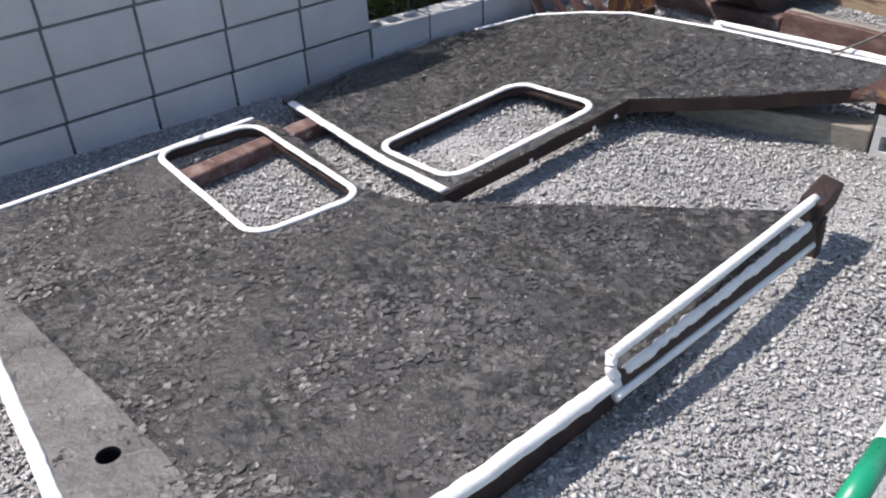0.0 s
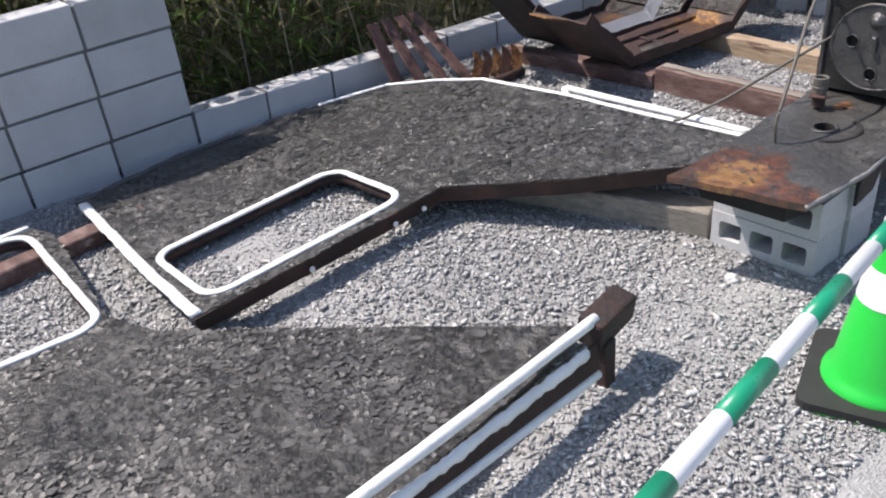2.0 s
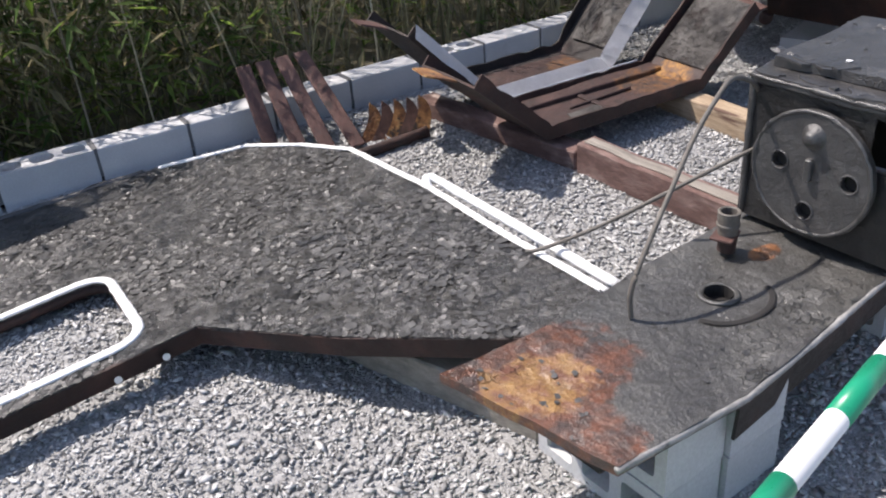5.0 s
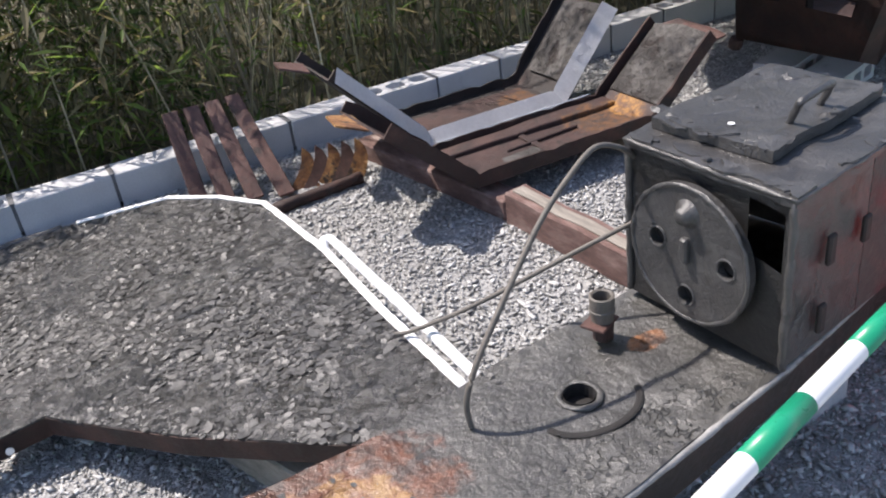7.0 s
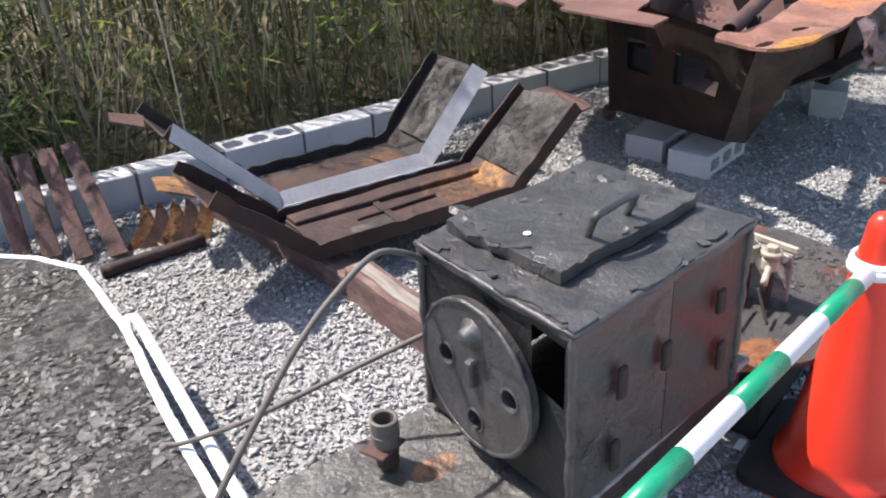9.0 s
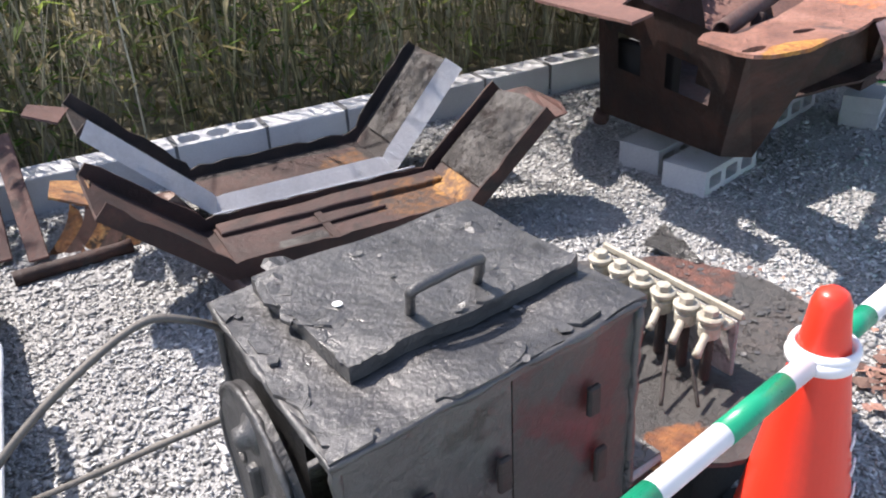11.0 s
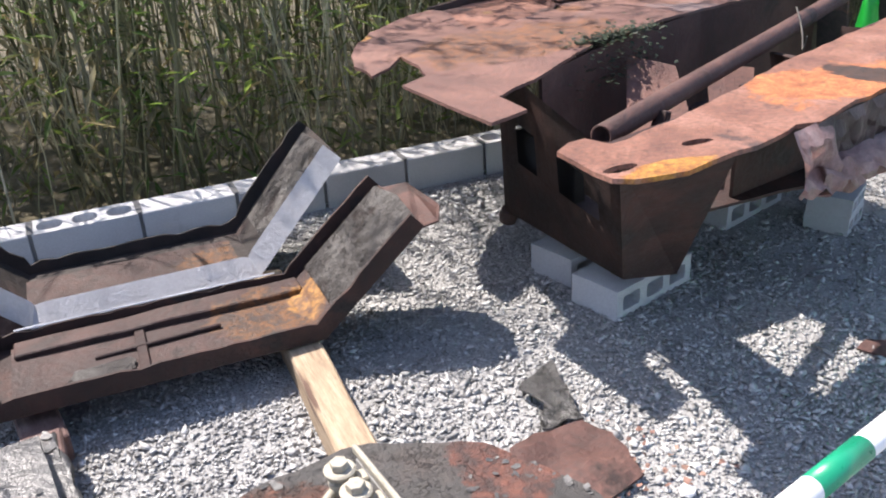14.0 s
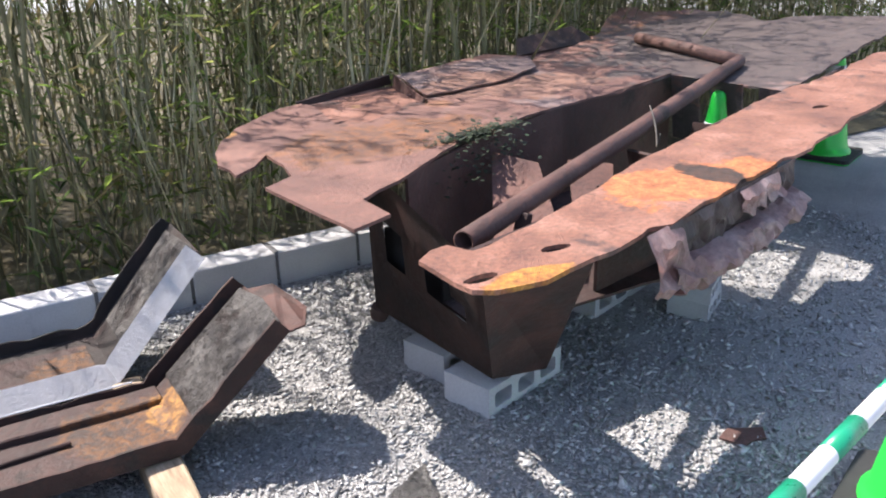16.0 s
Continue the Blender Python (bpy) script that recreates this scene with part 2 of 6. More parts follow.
M_RUSTDECK = surface("rusted_deck_plate", [(0.105, 0.054, 0.046), (0.17, 0.084, 0.066), (0.25, 0.127, 0.096)], 2.4, (0.55, 0.85), bump=0.9, grain=75, fine=0.5, spots=[((0.25, 0.112, 0.058), 2.2, 0.40), ((0.175, 0.122, 0.115), 1.3, 0.46), ((0.08, 0.045, 0.038), 14, 0.30)], dist=0.008,
                stains=[((-0.50, 0.33), (0.42, 0.26), (0.21, 0.088, 0.042), (0.115, 0.060, 0.044)), ((0.42, 0.85), (0.55, 0.24), (0.26, 0.135, 0.095), (0.17, 0.092, 0.07)), ((-1.02, 0.72), (0.10, 0.05), (0.42, 0.22, 0.05), (0.26, 0.11, 0.04)), ((2.6, 0.75), (1.7, 1.2), (0.068, 0.052, 0.050), (0.092, 0.067, 0.062))])
M_NEARDECK = surface("orange_rusted_deck", [(0.14, 0.063, 0.048), (0.245, 0.112, 0.077), (0.37, 0.19, 0.14)], 4.5, (0.6, 0.9), bump=1.0, grain=80, fine=0.6, spots=[((0.36, 0.20, 0.09), 7, 0.33), ((0.11, 0.062, 0.052), 4, 0.45), ((0.06, 0.037, 0.033), 15, 0.32)], dist=0.009,
                stains=[((-0.02, -0.62), (0.34, 0.17), (0.52, 0.20, 0.075), (0.32, 0.105, 0.045)), ((-0.85, -0.91), (0.13, 0.045), (0.46, 0.23, 0.045), (0.28, 0.10, 0.03)), ((0.075, -0.60), (0.075, 0.15), (0.075, 0.038, 0.026), (0.04, 0.025, 0.02))])
# pink raised in brightness to include light bounced up from the gravel
M_PINK = surface("torn_pink_sheet", [(0.34, 0.20, 0.19), (0.52, 0.36, 0.34), (0.68, 0.54, 0.52)], 9, (0.4, 0.7), bump=0.8, grain=60, fine=0.35, spots=[((0.13, 0.075, 0.07), 7, 0.36), ((0.40, 0.15, 0.07), 8, 0.30)], dist=0.008)
M_TORN = surface("mauve_grey_torn_steel", [(0.075, 0.058, 0.058), (0.14, 0.105, 0.105), (0.25, 0.19, 0.19)], 8, (0.35, 0.6), bump=0.6, grain=60, fine=0.3, spots=[((0.42, 0.31, 0.31), 7, 0.30), ((0.05, 0.035, 0.033), 6, 0.36)], dist=0.006)
M_PLATE = surface("black_and_red_rusted_plate", [(0.070, 0.067, 0.064), (0.050, 0.048, 0.046), (0.065, 0.060, 0.056), (0.085, 0.066, 0.058)], 3.4, (0.4, 0.75), bump=1.0, grain=50, fine=0.4, spots=[((0.11, 0.105, 0.10), 12, 0.30)], dist=0.01, crackle=(22, (0.15, 0.13, 0.12), 0.4, 1.6),
                stains=[((-0.27, 0.20), (0.12, 0.12), (0.16, 0.065, 0.04), RUST_DARK), ((0.17, 0.16), (0.12, 0.15), (0.15, 0.060, 0.042), (0.06, 0.035, 0.03)), ((-0.32, -0.34), (0.09, 0.055), RUST_LIGHT, RUST_MID), ((0.16, -0.22), (0.05, 0.04), RUST_MID, RUST_DARK)])
M_ORANGE = surface("bright_orange_rust", [(0.075, 0.042, 0.028), (0.20, 0.085, 0.035), (0.36, 0.18, 0.065), (0.42, 0.28, 0.12)], 14, (0.6, 0.9), bump=1.0, grain=70, fine=0.5, spots=[((0.05, 0.032, 0.026), 12, 0.44), ((0.11, 0.10, 0.09), 9, 0.32)], dist=0.012)
M_WOODGREY = surface("weathered_grey_timber", [(0.16, 0.145, 0.125), (0.24, 0.215, 0.185), (0.32, 0.29, 0.25)], 5, (0.75, 0.92), bump=0.5, grain=30, fine=0.25, stretch=(9, 1, 9), dist=0.006)
M_WOODRED = surface("rust_stained_timber", [(0.075, 0.042, 0.036), (0.14, 0.082, 0.071), (0.25, 0.175, 0.155)], 6, (0.75, 0.92), bump=0.6, grain=30, fine=0.35, stretch=(3, 1, 3), spots=[((0.34, 0.27, 0.24), 4, 0.40), ((0.07, 0.035, 0.03), 7, 0.33)], dist=0.006)
M_WOODPALE = surface("pale_timber", [(0.24, 0.17, 0.11), (0.36, 0.27, 0.18), (0.46, 0.36, 0.26)], 6, (0.7, 0.9), bump=0.5, grain=26, fine=0.3, stretch=(10, 1, 10), spots=[((0.12, 0.07, 0.05), 1.3, 0.44), ((0.10, 0.075, 0.05), 9, 0.30)], dist=0.005)
M_BRASS = surface("tarnished_brass", [(0.30, 0.275, 0.22), (0.40, 0.37, 0.30), (0.48, 0.45, 0.38)], 14, (0.5, 0.8), metal=0.1, bump=0.4, grain=90, fine=0.3, spots=[((0.14, 0.11, 0.08), 30, 0.36)], dist=0.003)
M_CABLE = surface("grey_steel_cable", [(0.09, 0.08, 0.07), (0.15, 0.135, 0.115)], 30, (0.5, 0.75), bump=0.5, grain=220, fine=0.3, dist=0.002)
# near-black colour that stands in for the shade inside holes and under plates
M_DARK = surface("cavity_shade", [(0.012, 0.011, 0.011), (0.022, 0.02, 0.019)], 8, (0.8, 0.95), bump=0.3, grain=60)
M_GREENP = surface("green_cone_plastic", [(0.012, 0.50, 0.055), (0.014, 0.56, 0.065)], 3, (0.28, 0.4), bump=0.05, grain=60, fine=0.04)
M_REDP = surface("orange_red_cone_plastic", [(0.72, 0.035, 0.016), (0.80, 0.045, 0.02)], 3, (0.28, 0.4), bump=0.05, grain=60, fine=0.04)
M_GREENBAND = surface("green_tape", [(0.005, 0.25, 0.13), (0.006, 0.28, 0.15)], 5, (0.25, 0.4), bump=0.05, grain=60, fine=0.05)
M_WHITEP = surface("white_plastic", [(0.74, 0.74, 0.75), (0.80, 0.80, 0.80)], 5, (0.3, 0.45), bump=0.05, grain=60, fine=0.03)
M_RUBBER = surface("black_rubber", [(0.018, 0.018, 0.018), (0.03, 0.03, 0.03)], 8, (0.6, 0.8), bump=0.2, grain=80)
M_CULM = surface("bamboo_culm", [(0.085, 0.087, 0.038), (0.20, 0.182, 0.098), (0.44, 0.39, 0.27)], 1.2, (0.5, 0.75), bump=0.1, grain=40, fine=0.2, island=0.7, spec=0.3)
M_CANE = surface("bleached_cane", [(0.19, 0.165, 0.105), (0.29, 0.26, 0.18), (0.42, 0.385, 0.29)], 1.5, (0.5, 0.75), bump=0.1, grain=40, fine=0.2, island=0.5, spec=0.3)
M_LEAF = surface("bamboo_leaf", [(0.036, 0.078, 0.018), (0.080, 0.125, 0.032), (0.15, 0.165, 0.06)], 0.9, (0.45, 0.7), bump=0.0, grain=20, fine=0.15, island=0.7, spec=0.3)
M_LITTER = surface("leaf_litter", [(0.07, 0.060, 0.036), (0.13, 0.11, 0.065), (0.22, 0.19, 0.12)], 6, (0.8, 0.95), bump=1.0, grain=40, fine=0.5, dist=0.03)
M_DRYLEAF = surface("dry_bamboo_leaf", [(0.13, 0.115, 0.058), (0.25, 0.22, 0.13)], 2, (0.65, 0.85), bump=0.0, grain=20, fine=0.15, island=0.65, spec=0.2)
M_WEED = surface("weed_leaf", [(0.008, 0.016, 0.006), (0.018, 0.032, 0.010)], 10, (0.5, 0.7), bump=0.0, island=0.5)
M_RUSTSCALE = surface("rust_scale", [(0.17, 0.085, 0.066), (0.27, 0.15, 0.115), (0.38, 0.24, 0.185)], 12, (0.6, 0.85), bump=0.6, grain=80, fine=0.4, island=0.55)


def let_light_through(m, share, warm):
    """Thin leaves pass some light: the base colour, brightened, shines through."""
    n, l = m.node_tree.nodes, m.node_tree.links
    bsdf, out = n["Principled BSDF"], n["Material Output"]
    glow = n.new("ShaderNodeBsdfTranslucent")
    tint = n.new("ShaderNodeMix")
    tint.data_type, tint.blend_type = "RGBA", "MULTIPLY"
    tint.inputs[0].default_value = 1.0
    tint.inputs[7].default_value = (*warm, 1)
    l.new(bsdf.inputs["Base Color"].links[0].from_socket, tint.inputs[6])
    l.new(tint.outputs[2], glow.inputs["Color"])
    both = n.new("ShaderNodeMixShader")
    both.inputs[0].default_value = share
    l.new(bsdf.outputs[0], both.inputs[1])
    l.new(glow.outputs[0], both.inputs[2])
    l.new(both.outputs[0], out.inputs["Surface"])


let_light_through(M_LEAF, 0.55, (1.8, 1.75, 1.35))
let_light_through(M_DRYLEAF, 0.35, (1.6, 1.5, 1.3))


# ---- building helpers ----
def ground_z(x, y):
    """The gravel lies a little lower under the plates at the start of the row."""
    s = min(1.0, max(0.0, (0.2 - x) / 0.8))
    return -0.06 * s * s * (3 - 2 * s)


def thing(name, at, label, category, group="", kind=""):
    ob = new(name)
    ob.empty_display_size = 0.1
    ob.location = at
    return tagged(ob, label, category, group, kind)


def world_at(ob):
    p = Vector((0, 0, 0))
    while ob:
        p += ob.location
        ob = ob.parent
    return p


def part(name, bm, material, parent=None, label="", smooth=False):
    """Links a bmesh, given in world metres, as one mesh object under its thing."""
    base = world_at(parent) if parent else Vector((0, 0, 0))
    bmesh.ops.recalc_face_normals(bm, faces=bm.faces)
    if smooth:
        for f in bm.faces:
            f.smooth = True
    me = bpy.data.meshes.new(name)
    bm.to_mesh(me)
    bm.free()
    me.transform(Matrix.Translation(-base))
    me.materials.append(material)
    ob = new(name, me)
    if parent:
        ob.parent = parent
    return tagged(ob, label)


def bm_box(m, sx, sy, sz, bevel=0.004, bm=None, seg=1):
    own = bmesh.new()
    bmesh.ops.create_cube(own, size=1)
    bmesh.ops.scale(own, vec=(sx, sy, sz), verts=own.verts)
    if bevel:
        bmesh.ops.bevel(own, geom=own.edges[:], offset=bevel, segments=seg, affect="EDGES", profile=0.6)
    bmesh.ops.transform(own, matrix=m, verts=own.verts)
    if bm is None:
        return own
    join(bm, own)
    return bm


def join(bm, other):
    me = bpy.data.meshes.new("t")
    other.to_mesh(me)
    other.free()
    bm.from_mesh(me)
    bpy.data.meshes.remove(me)
    return bm


def bm_cyl(m, r1, r2, h, seg=20, bevel=0.0, caps=True):
    """A cylinder or cone from z 0 to h."""
    bm = bmesh.new()
    bmesh.ops.create_cone(bm, cap_ends=caps, segments=seg, radius1=r1, radius2=r2, depth=h)
    if bevel:
        es = [e for e in bm.edges if abs(e.verts[0].co.z - e.verts[1].co.z) < 1e-6]
        bmesh.ops.bevel(bm, geom=es, offset=bevel, segments=2, affect="EDGES", profile=0.5)
    bmesh.ops.translate(bm, vec=(0, 0, h / 2), verts=bm.verts)
    bmesh.ops.transform(bm, matrix=m, verts=bm.verts)
    return bm


def bm_lathe(profile, m, seg=32):
    """Turns (radius, height) pairs about z."""
    bm = bmesh.new()
    rings = []
    for r, h in profile:
        rings.append([bm.verts.new((r * math.cos(2 * math.pi * i / seg), r * math.sin(2 * math.pi * i / seg), h)) for i in range(seg)])
    for a, b in zip(rings, rings[1:]):
        for i in range(seg):
            bm.faces.new((a[i], a[(i + 1) % seg], b[(i + 1) % seg], b[i]))
    bm.faces.new(rings[-1])
    bmesh.ops.transform(bm, matrix=m, verts=bm.verts)
    return bm


def smooth_path(pts, steps=6, closed=False):
    """Catmull-Rom through the points."""
    pts = [Vector(p) for p in pts]
    n, out = len(pts), []
    for i in range(n if closed else n - 1):
        p = [pts[(i + k) % n] if closed else pts[min(n - 1, max(0, i + k))] for k in (-1, 0, 1, 2)]
        for s in range(steps):
            t = s / steps
            out.append(0.5 * ((2 * p[1]) + (p[2] - p[0]) * t + (2 * p[0] - 5 * p[1] + 4 * p[2] - p[3]) * t * t + (3 * p[1] - p[0] - 3 * p[2] + p[3]) * t ** 3))
    if not closed:
        out.append(pts[-1])
    return out


def bm_tube(pts, radius, seg=8, closed=False, wobble=0.0, flat=1.0, seed=0, hollow=0.0):
    """A tube along a path; wobble roughens it, flat squashes it in z."""
    bm = bmesh.new()
    pts = [Vector(p) for p in pts]
    n, rings = len(pts), []
    for i, p in enumerate(pts):
        a = pts[(i - 1) % n] if closed or i else p
        b = pts[(i + 1) % n] if closed or i < n - 1 else p
        d = (b - a).normalized()
        ref = Vector((0, 0, 1)) if abs(d.z) < 0.9 else Vector((1, 0, 0))
        s = d.cross(ref).normalized()
        u = s.cross(d).normalized()
        ring = []
        for k in range(seg):
            w = 2 * math.pi * k / seg
            r = radius
            if wobble:
                r *= 1 + wobble * (noise.noise((p + s * math.cos(w) * radius + u * math.sin(w) * radius) * 38 + Vector((seed, 0, 0))))
            ring.append(bm.verts.new(p + s * (math.cos(w) * r) + u * (math.sin(w) * r * flat)))
        rings.append(ring)
    for i in range(n if closed else n - 1):
        a, b = rings[i], rings[(i + 1) % n]
        for k in range(seg):
            bm.faces.new((a[k], a[(k + 1) % seg], b[(k + 1) % seg], b[k]))
    if not closed:
        if hollow:
            for r in (rings[0], rings[-1]):
                c = sum((v.co for v in r), Vector()) / seg
                ins = [bm.verts.new(c + (v.co - c) * hollow) for v in r]
                deep = [bm.verts.new(v.co + (sum((q.co for q in rings[len(rings) // 2]), Vector()) / seg - c).normalized() * radius * 1.5) for v in ins]
                for k in range(seg):
                    j = (k + 1) % seg
                    bm.faces.new((r[k], r[j], ins[j], ins[k]))
                    bm.faces.new((ins[k], ins[j], deep[j], deep[k]))
                bm.faces.new(deep)
        else:
            bm.faces.new(rings[0][::-1])
            bm.faces.new(rings[-1])
    return bm


def rounded_rect(x0, y0, x1, y1, r, seg=5):
    out = []
    for cx, cy, a0 in ((x1 - r, y1 - r, 0), (x0 + r, y1 - r, 90), (x0 + r, y0 + r, 180), (x1 - r, y0 + r, 270)):
        for k in range(seg + 1):
            a = radians(a0 + 90 * k / seg)
            out.append((cx + r * math.cos(a), cy + r * math.sin(a)))
    return out


def dense(loop, step=0.06, closed=True):
    out = []
    n = len(loop)
    for i in range(n if closed else n - 1):
        a, b = Vector(loop[i]), Vector(loop[(i + 1) % n])
        k = max(1, int((b - a).length / step))
        out += [a.lerp(b, s / k) for s in range(k)]
    if not closed:
        out.append(Vector(loop[-1]))
    return out


def bm_sheet(outer, holes, top, thick, fine=0.09, rough=0.0, ragged=0.0):
    """A plate with holes: outline in plan, top height by function, its thickness below; edges ragged by that much."""
    bm = bmesh.new()
    edges = []
    for li, loop in enumerate([outer, *holes]):
        pts = dense([Vector((p[0], p[1])) for p in loop], fine)
        if ragged and li == 0:
            jag = lambda p, k: noise.noise(Vector((p.x * 9, p.y * 9, k))) + 0.8 * noise.noise(Vector((p.x * 34, p.y * 34, k)))
            pts = [p + Vector((jag(p, 3), jag(p, 8))) * ragged for p in pts]
        vs = [bm.verts.new((p.x, p.y, 0)) for p in pts]
        edges += [bm.edges.new((vs[i], vs[(i + 1) % len(vs)])) for i in range(len(vs))]
    bmesh.ops.triangle_fill(bm, use_beauty=True, use_dissolve=False, edges=edges)
    for _ in range(4):
        long_edges = [e for e in bm.edges if e.calc_length() > fine * 1.6 and not e.is_boundary]
        if not long_edges:
            break
        bmesh.ops.subdivide_edges(bm, edges=long_edges, cuts=1)
        bmesh.ops.triangulate(bm, faces=[f for f in bm.faces if len(f.verts) > 3])
    for v in bm.verts:
        v.co.z = top(v.co.x, v.co.y) + (rough * noise.noise(Vector((v.co.x * 7, v.co.y * 7, 0))) if rough else 0)
    for f in bm.faces:
        if f.normal.z < 0:
            f.normal_flip()
    ext = bmesh.ops.extrude_face_region(bm, geom=bm.faces[:])
    low = [g for g in ext["geom"] if isinstance(g, bmesh.types.BMVert)]
    bmesh.ops.translate(bm, vec=(0, 0, -thick), verts=low)
    return bm


def bm_beam(a, b, width, height, bevel=0.006, twist=0.0):
    """A squared beam whose underside runs from a to b."""
    a, b = Vector(a), Vector(b)
    d = b - a
    rz = math.degrees(math.atan2(d.y, d.x))
    mid = (a + b) / 2
    bm = bm_box(Matrix.Identity(4), d.length, width, height, bevel)
    bmesh.ops.subdivide_edges(bm, edges=[e for e in bm.edges if abs(e.verts[0].co.x - e.verts[1].co.x) > d.length * 0.5], cuts=7)
    for v in bm.verts:
        v.co += Vector((0, 1, 1)) * 0.006 * noise.noise(v.co * 6 + mid)
    pitch = -math.degrees(math.asin(d.z / d.length))
    bmesh.ops.transform(bm, matrix=pose(mid.x, mid.y, mid.z + height / 2, twist, pitch, rz), verts=bm.verts)
    return bm


def bm_poly(points, faces, thick=0.0):
    """A plate of given corners and faces, thickened along its normals."""
    bm = bmesh.new()
    vs = [bm.verts.new(p) for p in points]
    for f in faces:
        bm.faces.new([vs[i] for i in f])
    bmesh.ops.recalc_face_normals(bm, faces=bm.faces)
    if thick:
        bmesh.ops.solidify(bm, geom=bm.faces[:], thickness=thick)
    return bm


def inside(p, loop):
    x, y = p
    hit = False
    for i in range(len(loop)):
        (x1, y1), (x2, y2) = loop[i][:2], loop[i - 1][:2]
        if (y1 > y) != (y2 > y) and x < (x2 - x1) * (y - y1) / (y2 - y1) + x1:
            hit = not hit
    return hit


def mesh_from(name, verts, faces, material, parent=None, label="", kind=""):
    me = bpy.data.meshes.new(name)
    base = world_at(parent) if parent else Vector((0, 0, 0))
    v = np.asarray(verts, dtype=float) - np.array(base)
    me.from_pydata(v.tolist(), [], faces)
    me.materials.append(material)
    ob = new(name, me)
    if parent:
        ob.parent = parent
    return tagged(ob, label, kind=kind)


def scatter_flakes(name, region, holes, top, count, parent, seed, size=(0.008, 0.024), keep=0.64):
    """Curled flakes of paint that stand off a plate, thicker in patches."""
    rng = random.Random(seed)
    xs, ys = [p[0] for p in region], [p[1] for p in region]
    verts, faces, made = [], [], 0
    while made < count:
        x, y = rng.uniform(min(xs), max(xs)), rng.uniform(min(ys), max(ys))
        if not inside((x, y), region) or any(inside((x, y), h) for h in holes):
            continue
        made += 1
        if noise.noise(Vector((x * 2.9, y * 2.9, seed))) * 0.62 + 0.5 < keep * rng.uniform(0.6, 1.1):
            continue
        # a brittle plate of paint, curling off on one side
        r = rng.uniform(*size) * (1.0 if rng.random() < 0.88 else 1.7)
        a, k = rng.uniform(0, 6.28), rng.randint(5, 7)
        lift = rng.uniform(0.10, 0.42) * min(r, 0.014)
        squash = rng.uniform(0.45, 1.0)
        base = len(verts)
        verts.append((x, y, top(x, y) + 0.0016 + 0.1 * lift))
        for i in range(k):
            q = 6.283 * (i + rng.uniform(-0.3, 0.3)) / k
            rr = r * rng.uniform(0.6, 1.15)
            u, w = rr * math.cos(q), rr * math.sin(q) * squash
            px, py = x + u * math.cos(a) - w * math.sin(a), y + u * math.sin(a) + w * math.cos(a)
            up = (0.5 + 0.5 * math.cos(q)) ** 2
            verts.append((px, py, top(px, py) + 0.0012 + lift * up * rng.uniform(0.7, 1.3)))
        faces += [(base, base + 1 + i, base + 1 + (i + 1) % k) for i in range(k)]
    return mesh_from(name, verts, faces, M_FLAKE, parent, kind="stuff")


# ---- ground ----
def build_ground():
    bm = bmesh.new()
    xs = [-900, -200, -40, -12] + [-6 + 0.25 * i for i in range(65)] + [14, 40, 200, 900]
    ys = [-900, -200, -40, -12] + [-6 + 0.25 * i for i in range(41)] + [9, 40, 200, 900]
    grid = [[bm.verts.new((x, y, ground_z(x, y) + (0.008 * noise.noise(Vector((x * 1.7, y * 1.7, 0))) if abs(x) < 12 and abs(y) < 8 else 0))) for x in xs] for y in ys]
    for j in range(len(ys) - 1):
        for i in range(len(xs) - 1):
            bm.faces.new((grid[j][i], grid[j][i + 1], grid[j + 1][i + 1], grid[j + 1][i]))
    ob = part("ground", bm, M_GRAVEL, smooth=True)
    return tagged(ob, "grey crushed gravel yard, flat and dry", "ground", kind="structure")


build_ground()


